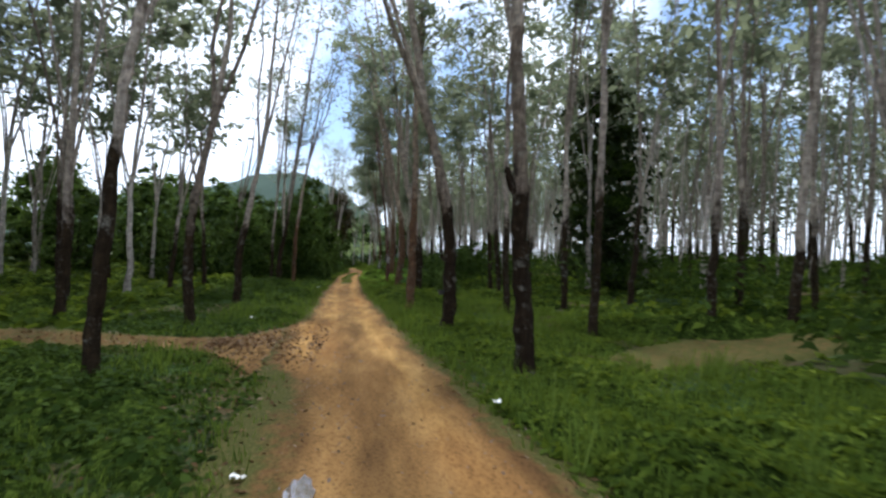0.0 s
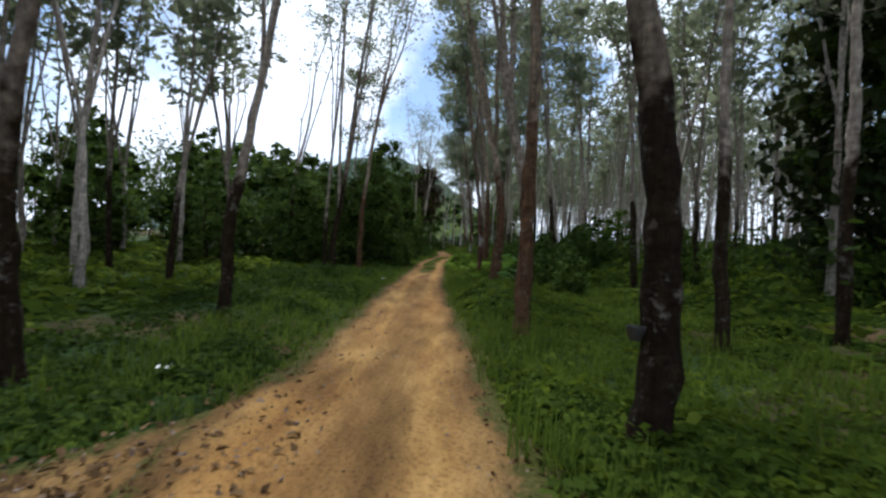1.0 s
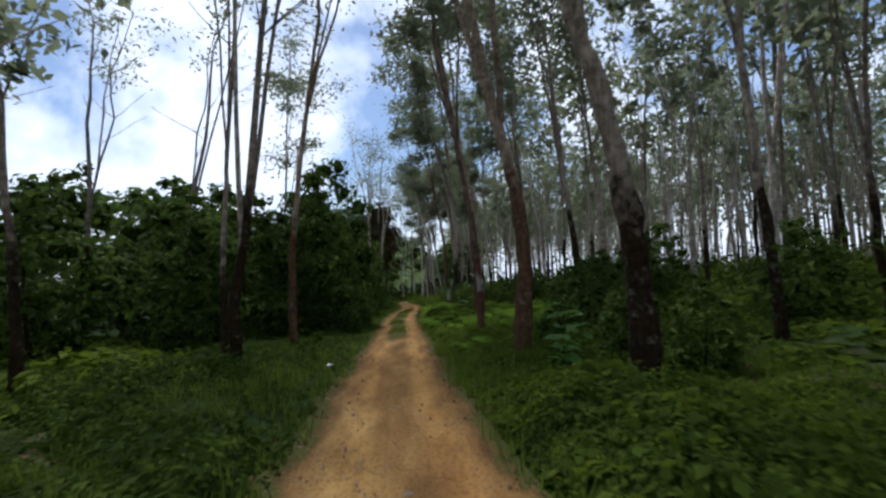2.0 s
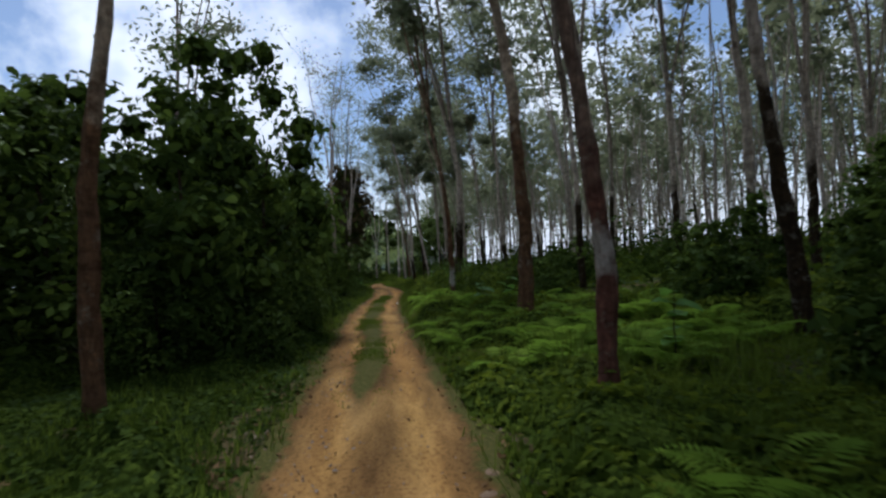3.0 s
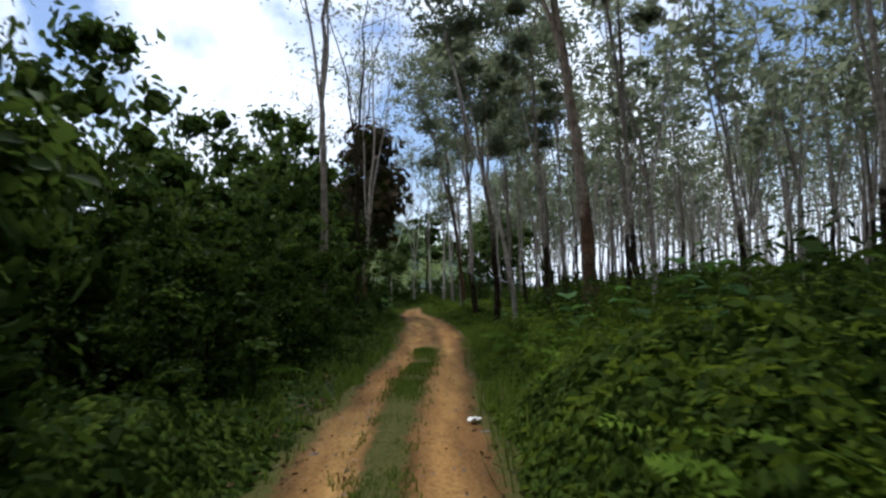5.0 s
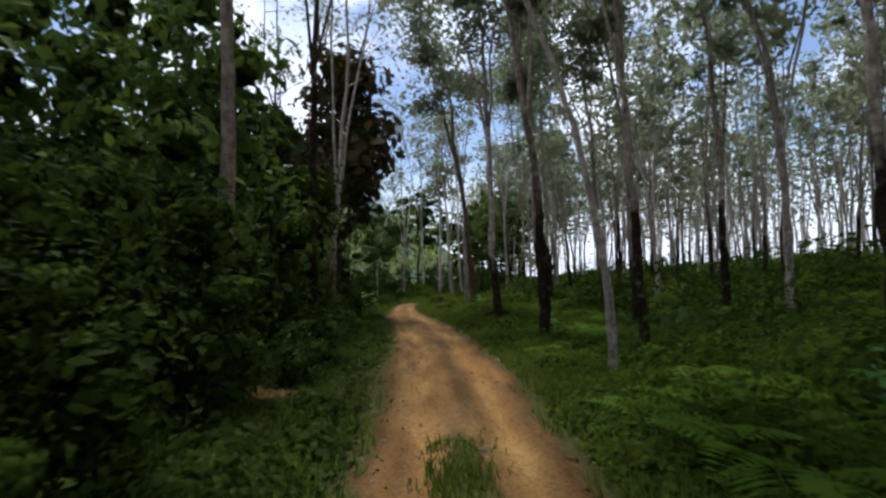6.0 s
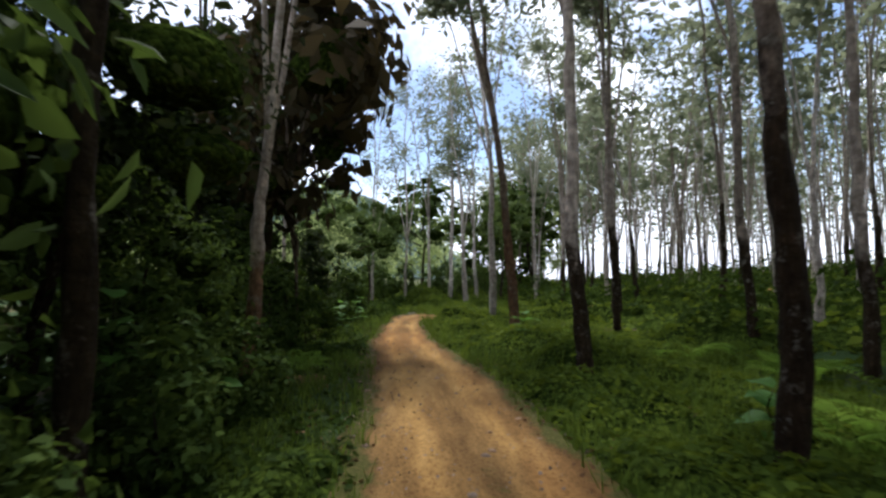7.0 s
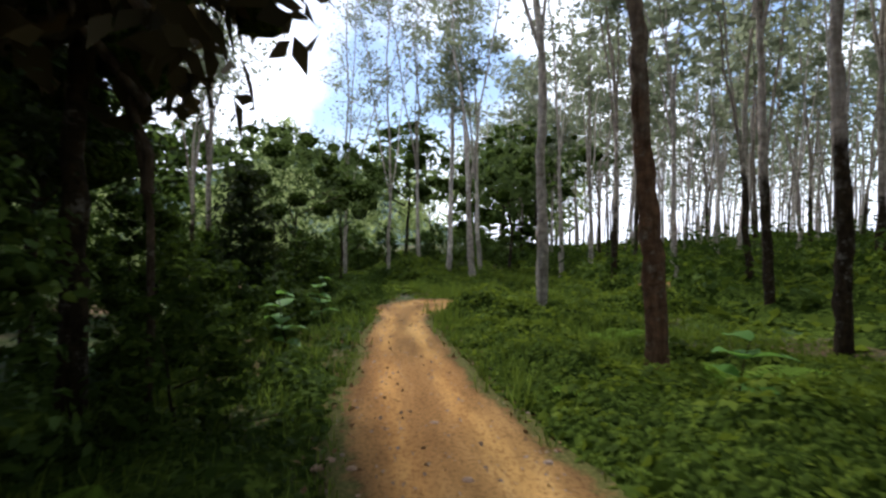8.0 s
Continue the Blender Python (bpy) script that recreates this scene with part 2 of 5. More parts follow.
LEAF_RUBBER = mat_leaf("rubber_leaf", (0.068, 0.083, 0.049), (0.142, 0.162, 0.098), (0.235, 0.252, 0.158), (0.32, 0.35, 0.20), 0.55)
LEAF_MID = mat_leaf("canopy_leaf", (0.022, 0.034, 0.011), (0.052, 0.078, 0.022), (0.11, 0.15, 0.045), (0.2, 0.28, 0.07), 0.3)
# bright end of the patchy tones stands in for highlights on clump tops
LEAF_DARK = mat_leaf("thicket_leaf", (0.013, 0.024, 0.006), (0.043, 0.072, 0.016), (0.18, 0.25, 0.05), (0.21, 0.32, 0.048), 0.2)
# deep shade left of the track is put into this dark leaf colour
LEAF_GLOOM = mat_leaf("dark_tree_shade_leaf", (0.010, 0.016, 0.006), (0.021, 0.031, 0.010), (0.045, 0.055, 0.018), (0.09, 0.11, 0.03), 0.15)
LEAF_RUST = mat_leaf("rust_leaf", (0.020, 0.018, 0.009), (0.044, 0.036, 0.017), (0.105, 0.072, 0.034), (0.17, 0.12, 0.045), 0.2)
# sunshine on the far trees is put into this paler leaf colour
LEAF_LIGHT = mat_leaf("sunlight_tint_leaf", (0.11, 0.15, 0.05), (0.22, 0.28, 0.10), (0.38, 0.44, 0.18), (0.6, 0.68, 0.28), 0.6)
LEAF_HERB = mat_leaf("herb_leaf", (0.015, 0.026, 0.004), (0.051, 0.08, 0.0092), (0.17, 0.21, 0.0235), (0.25, 0.33, 0.03), 0.3, 0.7, 0.8)
MAT_UNDER = mat_under()
# creeper leaves, and the darkened herb leaf of the shaded left verge
LEAF_VINE_SHADE = mat_leaf("creeper_and_shade_leaf", (0.0088, 0.016, 0.0032), (0.024, 0.0424, 0.0064), (0.076, 0.112, 0.016), (0.12, 0.192, 0.024), 0.2, 0.7, 0.8)
LEAF_GRASS = mat_leaf("grass_blade", (0.034, 0.055, 0.009), (0.066, 0.10, 0.015), (0.135, 0.18, 0.032), (0.24, 0.33, 0.04), 0.3, 0.65, 0.9)
LEAF_FERN = mat_leaf("fern_frond", (0.052, 0.096, 0.011), (0.105, 0.17, 0.019), (0.20, 0.28, 0.035), (0.29, 0.5, 0.055), 0.36)
LEAF_BROAD = mat_leaf("broad_leaf", (0.045, 0.11, 0.018), (0.075, 0.165, 0.028), (0.12, 0.24, 0.042), (0.22, 0.44, 0.06), 0.38, 0.5, 0.5, 0.15)
LEAF_DEAD = mat_leaf("dead_leaf", (0.05, 0.027, 0.013), (0.11, 0.065, 0.03), (0.21, 0.135, 0.065), (0.2, 0.1, 0.04), 0.1, 0.75)
PAPER = mat_plain("dirty_white_plastic", (0.55, 0.54, 0.50), (0.82, 0.82, 0.80), 0.45)
CUP = mat_plain("black_rubber", (0.015, 0.014, 0.013), (0.04, 0.037, 0.033), 0.5)
# bluish grey-green: distance haze is mixed into the wood's colour
HILL = mat_leaf("haze_tinted_hill_wood", (0.05, 0.075, 0.06), (0.07, 0.10, 0.075), (0.095, 0.13, 0.09), (0.1, 0.13, 0.08), 0.1, 0.8, 0.02)


# ---- mesh helpers ----
def mesh_of(name, verts, quads, mat, smooth=False):
    """One mesh from an array of corners and an array of four-sided faces."""
    verts = np.asarray(verts, dtype=np.float32)
    quads = np.asarray(quads, dtype=np.int32)
    me = bpy.data.meshes.new(name)
    me.vertices.add(len(verts))
    me.vertices.foreach_set("co", verts.ravel())
    me.loops.add(quads.size)
    me.loops.foreach_set("vertex_index", quads.ravel())
    me.polygons.add(len(quads))
    me.polygons.foreach_set("loop_start", np.arange(0, quads.size, 4, dtype=np.int32))
    if smooth:
        me.polygons.foreach_set("use_smooth", np.ones(len(quads), dtype=bool))
    me.materials.append(mat)
    me.update(calc_edges=True)
    return me


def join(pieces):
    vs, qs, k = [], [], 0
    for v, q in pieces:
        vs.append(v)
        qs.append(np.asarray(q) + k)
        k += len(v)
    return np.concatenate(vs), np.concatenate(qs)


def part(name, mesh, parent, label=""):
    ob = new(name, mesh)
    ob.parent = parent
    return tagged(ob, label)


def tube(points, radii, sides=8, knot=0.0, rng=None):
    """A tapering, slightly knotty stem along the points, its end drawn to a tip."""
    pts = np.asarray(points, dtype=float)
    n = len(pts)
    d = np.gradient(pts, axis=0)
    d /= np.linalg.norm(d, axis=1)[:, None]
    ref = np.array([1.0, 0.0, 0.0]) if abs(d[0][0]) < 0.8 else np.array([0.0, 1.0, 0.0])
    a = np.cross(d, ref)
    a /= np.linalg.norm(a, axis=1)[:, None]
    b = np.cross(d, a)
    ang = np.linspace(0, 2 * np.pi, sides, endpoint=False)
    r = np.asarray(radii, dtype=float)[:, None] * np.ones((1, sides))
    if knot and rng is not None:
        r = r * (1 + rng.uniform(-knot, knot, (n, sides)))
    ring = pts[:, None, :] + r[:, :, None] * (np.cos(ang)[None, :, None] * a[:, None, :] + np.sin(ang)[None, :, None] * b[:, None, :])
    v = ring.reshape(-1, 3)
    i = np.arange(n - 1)[:, None] * sides
    j = np.arange(sides)[None, :]
    k = (j + 1) % sides
    q = np.stack([i + j, i + k, i + sides + k, i + sides + j], -1).reshape(-1, 4)
    return v, q


def leaves(rng, centres, size, spread=0.35, droop=0.3, wide=0.45, up=0.0, facing=None, rich=False):
    """Folded leaf blades at the centres, each one pointed at both ends."""
    c = np.asarray(centres, dtype=float)
    n = len(c)
    axis = rng.normal(size=(n, 3))
    axis[:, 2] = axis[:, 2] * 0.5 - droop
    axis /= np.linalg.norm(axis, axis=1)[:, None]
    nor = rng.normal(size=(n, 3))
    nor[:, 2] += up
    if facing is not None:
        nor = nor * 0.34 + facing
        out = facing / (np.linalg.norm(facing, axis=1)[:, None] + 1e-9)
        axis -= 0.75 * (axis * out).sum(1)[:, None] * out
        axis /= np.linalg.norm(axis, axis=1)[:, None] + 1e-9
    side = np.cross(axis, nor)
    side /= np.linalg.norm(side, axis=1)[:, None] + 1e-9
    fold = np.cross(side, axis)
    s = size * rng.uniform(1 - spread, 1 + spread, (n, 1))
    base = c - axis * s * 0.5
    tip = c + axis * s * 0.5
    lf = c + side * s * wide * 0.5 + fold * s * 0.08 - axis * s * 0.06
    rt = c - side * s * wide * 0.5 + fold * s * 0.08 - axis * s * 0.06
    if rich:
        bend = fold * s * 0.10
        l1, l2 = base + axis * s * 0.30 + side * s * wide * 0.52 + bend, base + axis * s * 0.66 + side * s * wide * 0.40 + bend * 0.5
        r1, r2 = base + axis * s * 0.30 - side * s * wide * 0.52 + bend, base + axis * s * 0.66 - side * s * wide * 0.40 + bend * 0.5
        v = np.stack([base, l1, l2, tip - fold * s * 0.08, r2, r1], 1).reshape(-1, 3)
        k = 6 * np.arange(n)[:, None]
        return v, np.concatenate([k + np.array([[0, 1, 2, 3]]), k + np.array([[0, 3, 4, 5]])])
    v = np.stack([base, lf, tip, rt], 1).reshape(-1, 3)
    q = np.arange(4 * n).reshape(n, 4)
    return v, q


def wander(rng, start, end, n, amount):
    t = np.linspace(0, 1, n)[:, None]
    p = np.asarray(start)[None, :] * (1 - t) + np.asarray(end)[None, :] * t
    off = np.cumsum(rng.normal(size=(n, 3)) * amount, axis=0)
    off -= off[0]
    off[:, 2] *= 0.2
    return p + off * np.sin(np.pi * np.clip(t, 0, 0.75) / 1.5)


# ---- the lie of the land ----
ROAD_Y = np.array([-40, -15, 0, 5.5, 8.2, 12.7, 18, 25, 30, 38, 44, 50, 55, 58, 62, 66, 70, 74, 76, 78, 80, 84, 88, 94, 102, 112])
ROAD_X = np.array([4.5, 2.6, 1.5, 1.1, 0.9, 0.5, 0.3, -0.1, -0.2, -0.38, -0.55, -0.36, -0.1, -0.08, -0.1, -0.405, -0.9, -1.0, -0.95, -0.9, -0.8, -0.5, 0, 0.2, 0.4, 0.6])
ROAD_W = np.array([2.3, 2.3, 2.3, 2.3, 2.1, 2.15, 1.85, 1.7, 1.6, 1.6, 1.65, 1.6, 1.55, 1.8, 1.65, 1.65, 1.36, 1.05, 0.92, 0.7, 0.3, 0.3, 0.3, 0.2, 0.2, 0.2])


def road_mid(y):
    return np.interp(y, ROAD_Y, ROAD_X)


def road_half(y):
    return np.interp(y, ROAD_Y, ROAD_W) / 2


def step(a, b, x):
    t = np.clip((x - a) / (b - a), 0, 1)
    return t * t * (3 - 2 * t)


def wave(x, y):
    return (np.sin(x * 0.71 + 1.3 * np.sin(y * 0.37)) + np.sin(y * 0.83 + 0.9 * np.sin(x * 0.53)) + 0.6 * np.sin(1.9 * x + 2.3 * y)) / 2.6


def land(x, y):
    """Height of the ground."""
    x, y = np.asarray(x, dtype=float), np.asarray(y, dtype=float)
    d = x - road_mid(y)
    off = np.abs(d) - road_half(y)
    verge = np.interp(y, (14, 20, 32, 36, 50, 57), (-0.06, 0.0, 0.02, 0.10, 0.10, -0.09))
    h = verge * step(0.0, 1.2, off) + 0.05 * wave(x * 1.3, y * 1.3) * step(0, 2, off)
    h = h + np.where(d > 0, 0.25 * step(0.8, 2.6, d) * step(28, 36, y) * (1 - step(52, 58, y)), 0)
    rise = 0.085 * np.clip(d - 3.5, 0, 26) - 0.10 * np.clip(d - 33, 0, 60)
    h = h + np.where(d > 0, rise, 0.02 * np.clip(-d - 5, 0, 30))
    h = h * (1 - 0.5 * step(95, 140, y)) - 0.02 * np.clip(np.abs(d) - 110, 0, 400)
    return h + 0.12 * wave(x * 0.3, y * 0.3) * step(3, 10, off)


def sheet(name, xs, ys, height, mat):
    gx, gy = np.meshgrid(xs, ys)
    v = np.stack([gx, gy, height(gx, gy)], -1).reshape(-1, 3)
    w = len(xs)
    i = (np.arange(len(ys) - 1)[:, None] * w + np.arange(w - 1)[None, :]).ravel()
    q = np.stack([i, i + 1, i + w + 1, i + w], 1)
    return new(name, mesh_of(name, v, q, mat, True))


GX = np.concatenate([np.linspace(-600, -60, 16), np.linspace(-55, -14, 22), np.linspace(-13, 13, 105), np.linspace(14, 60, 30), np.linspace(70, 600, 16)])
GY = np.concatenate([np.linspace(-300, -24, 12), np.linspace(-20, 110, 190), np.linspace(112, 160, 26), np.linspace(180, 1500, 18)])


SIDE_Y = 11.8          # where the side path leaves the track


def side_mid(x):
    return SIDE_Y - 0.35 * np.sin(x * 0.25)


def side_half(x):
    """Half the width of the side path, flaring into the track."""
    return 0.62 + 2.5 * np.exp(-((np.minimum(x, 0) + 0.2) / 1.0) ** 2)


def bed(x, y):
    """The ground sheet, let down a little under the tracks that lie on it."""
    h = land(x, y)
    h = h - 0.07 * (1 - step(0.85, 1.25, np.abs(x - road_mid(y)) / road_half(y))) * (1 - step(104, 108, y))
    return h - 0.07 * (1 - step(0.8, 1.2, np.abs(y - side_mid(x)) / side_half(x))) * (1 - step(-0.6, 0.2, x)) * step(-24, -20, x)


ground = tagged(sheet("ground", GX, GY, bed, FLOOR), "green and brown forest floor rising gently beside the track", "ground", kind="structure")


def strip(name, line, half, mat, label, category, n_across=17, ruts=0.0, seed=3, worn=1.0, lift=0.034):
    """A worn track along a line of middles: its ragged edges dip below the ground."""
    rng = np.random.default_rng(seed)
    line = np.asarray(line, dtype=float)
    d = np.gradient(line, axis=0)
    d /= np.linalg.norm(d, axis=1)[:, None]
    nx = np.stack([d[:, 1], -d[:, 0]], 1)
    s = np.linspace(-1.5, 1.5, n_across)
    hw = np.asarray(half)[:, None]
    p = line[:, None, :] + nx[:, None, :] * (s[None, :, None] * hw[:, :, None])
    x, y = p[..., 0], p[..., 1]
    out = np.abs(s)[None, :] + 0.05 * np.sin(y * 1.7 + x) + 0.04 * np.sin(y * 4.3 + 2 * x) + rng.normal(size=x.shape) * 0.02
    wear = (1 - step(0.72, 1.28, out)) * np.asarray(worn)
    z = land(x, y) + lift - 0.12 * step(1.15, 1.5, out) + 0.005 * wave(x * 3.1, y * 2.7)
    if ruts:
        grassy = step(32.2, 34.4, y + 0.8 * np.sin(x * 9)) * (1 - step(52, 56, y + 0.8 * np.sin(x * 9)))
        off = (x - road_mid(y) + 0.08 + 0.05 * np.sin(y * 0.8)) / (0.22 + 0.05 * np.sin(y * 1.3) + 0.03 * np.sin(y * 4.7))
        ridge = np.exp(-off ** 2)
        wear = wear - 1.05 * grassy * ridge
        middle = 0.34 * step(54, 57, y) * (1 - step(60, 65, y)) * np.exp(-((x - road_mid(y) - 0.12) / 0.11) ** 2)
        wear = wear - middle
        z = z + 0.03 * grassy * ridge
        rut = np.exp(-((s[None, :] - 0.5) / 0.2) ** 2) + np.exp(-((s[None, :] + 0.45) / 0.2) ** 2)
        z = z - ruts * rut
        wear = wear + 0.35 * rut - 0.13 - 0.34 * (1 - step(9, 17, y)) * step(-0.1, 0.7, -s)[None, :]
        wear = wear + 0.66 * (1 - step(2.2, 3.2, np.abs(y - SIDE_Y))) * step(0.4, 0.8, -s)[None, :]
    v = np.stack([x, y, z], -1).reshape(-1, 3)
    w = n_across
    i = (np.arange(len(line) - 1)[:, None] * w + np.arange(w - 1)[None, :]).ravel()
    q = np.stack([i, i + 1, i + w + 1, i + w], 1)
    me = mesh_of(name, v, q, mat, True)
    me.attributes.new("wear", "FLOAT", "POINT").data.foreach_set("value", wear.astype(np.float32).ravel())
    return tagged(new(name, me), label, category, kind="structure")


ys = np.arange(-30, 76.2, 0.16)
turn = np.radians(np.linspace(0, 84, 26)[1:])                # the far bend, a quarter circle towards +x
end = float(road_mid(76.2))
bend = np.stack([end + 3.4 * (1 - np.cos(turn)), 76.2 + 3.4 * np.sin(turn)], 1)
away = np.stack([bend[-1, 0] + np.arange(0.2, 18, 0.25), bend[-1, 1] + 0.1 * np.arange(0.2, 18, 0.25)], 1)
road_line = np.concatenate([np.stack([road_mid(ys), ys], 1), bend, away])
road = strip("road", road_line, np.concatenate([road_half(ys), np.full(len(bend) + len(away), 0.88)]), DIRT, "orange-brown dirt track with wheel ruts and grassy middle", "road", 41, 0.02)
xs = np.arange(-0.4, -26, -0.15)
side_track = strip("side_track", np.stack([xs, side_mid(xs)], 1), side_half(xs), DIRT,
                   "worn dirt side path joining the track", "path", 25, 0.0, 5, (0.46 + 0.36 * np.exp(-((xs - 0.2) / 2.2) ** 2))[:, None], 0.018)
xs = np.arange(4.8, 10.0, 0.12)
bare = strip("bare_earth", np.stack([xs, 10.6 + 0.3 * np.sin(xs)], 1), 0.95 * np.sin(np.pi * np.linspace(0.12, 0.88, len(xs))), DIRT,
             "patch of bare brown earth among the trees", "ground", 19, 0.0, 6, 0.36)

for (bx, by), label in zip(((-2.5, 66.2), (-2.7, 57.6)), ("small patch of bare red earth on the bank", "bare red earth under the thicket")):
    xs = np.arange(bx - 0.6, bx + 0.6, 0.08)
    strip("bare_earth", np.stack([xs, by + 0.1 * np.sin(xs * 4)], 1), 0.42 * np.sin(np.pi * np.linspace(0.12, 0.88, len(xs))), DIRT, label, "ground", 13, 0.0, 8, 0.6, 0.05)

# ---- trees ----
def rubber_parts(rng, tall, foot, fork, lean, bow, stems, leaf_n, leaf_size, crown_low, bark, leaf_mat, sides=9, stub=False):
    """Meshes of one rubber tree, base at the origin: trunk, limbs, crown."""
    n = 24 if sides > 10 else 14
    t = np.linspace(0, 1, n)
    z = t * fork
    ly = rng.uniform(-0.03, 0.03)
    path = np.stack([lean * z + bow * z * z, ly * z, z], 1)
    wob = np.cumsum(rng.normal(size=(n, 2)) * 0.068 / math.sqrt(n), axis=0)
    path[:, :2] += (wob - wob[0]) * np.minimum(1, 4 * t)[:, None]
    path[0, 2] = -0.15
    rad = foot * (1 - 0.34 * t) * (0.96 + 0.10 * np.exp(-((z - 1.2) / 0.8) ** 2))      # swollen tapping panel
    rad[0] *= 1.4
    rad[1] *= 1.10
    rad = rad * (1 + rng.uniform(-0.07, 0.07, n))
    rad = rad * (1 + 0.09 * np.exp(-((z - rng.uniform(0.5, 1.0)) / 0.22) ** 2) + 0.13 * np.exp(-((z - rng.uniform(1.8, 2.8)) / 0.3) ** 2))   # healed tapping scars
    trunk = tube(path, rad, sides, 0.13, rng)
    slope = np.array([np.clip(lean + 2 * bow * fork, -0.12, 0.12), ly])
    limbs, tips = [], []
    for k in range(stems):
        a = rng.uniform(0, 2 * np.pi)
        out = rng.uniform(0.09, 0.22) * (tall - fork) * (0.3 if k == 0 else 1)
        end = path[-1] + np.array([slope[0] * (tall - fork) + math.cos(a) * out, slope[1] * (tall - fork) + math.sin(a) * out, (tall - fork) * rng.uniform(0.8, 1.0)])
        start = path[-1] if k == 0 else path[-1 - min(k, 3)]
        lp = wander(rng, start, end, 10, 0.09)
        r0 = foot * (0.64 if k == 0 else rng.uniform(0.32, 0.5))
        pieces = [tube(lp, np.linspace(r0, 0.015, 10), max(5, sides - 3))]
        for b in range(5):
            i = rng.integers(3, 9)
            aa = rng.uniform(0, 2 * np.pi)
            ln = rng.uniform(0.8, 2.0)
            e = lp[i] + np.array([math.cos(aa) * ln, math.sin(aa) * ln, ln * rng.uniform(0.3, 1.0)])
            bp = wander(rng, lp[i], e, 5, 0.05)
            pieces.append(tube(bp, np.linspace(r0 * 0.35, 0.008, 5), 3))
            if e[2] > crown_low:
                tips += [e, (lp[i] + e) / 2]
        tips += [lp[j] for j in range(4, 10) if lp[j][2] > crown_low]
        limbs.append(join(pieces))
    if stub:
        limbs.append(tube([path[12] + (0.0, 0, -0.1), path[12] + (-0.14, 0, 0.1), path[12] + (-0.24, -0.02, 0.36), path[12] + (-0.25, -0.02, 0.4)], (0.075, 0.07, 0.055, 0.004), 8, 0.05, rng))
    tips = np.array(tips) if tips else path[-1:]
    tips = tips[rng.uniform(size=len(tips)) < 0.62]
    share = rng.uniform(0.25, 1.75, len(tips)) ** 1.5
    count = np.maximum(2, (leaf_n * share / share.sum()).astype(int))
    cl = np.repeat(tips, count, axis=0)
    cl = cl + rng.normal(size=(len(cl), 3)) * np.repeat(rng.uniform(0.16, 0.48, len(tips)), count)[:, None] * np.array([1.1, 1.1, 0.62])
    crown = leaves(rng, cl, leaf_size, 0.4, 0.45)
    return (mesh_of("trunk", *trunk, bark, True), [mesh_of("limb", *m, bark, True) for m in limbs], mesh_of("crown", *crown, leaf_mat))


def tree_thing(name, meshes, where, label, group, category="tree"):
    root = new(name)
    root.matrix_basis = where
    trunk_mesh, limb_meshes, crown_mesh = meshes
    part("trunk", trunk_mesh, root)
    for m in limb_meshes:
        part("limb", m, root)
    part("crown", crown_mesh, root, "thin airy grey-green leaves")
    return tagged(root, label, category, group)


def stand(x, y, turn=0.0, size=1.0, sink=0.03):
    return pose(x, y, float(land(x, y)) - sink, 0, 0, turn) @ Matrix.Diagonal((size, size, size, 1))


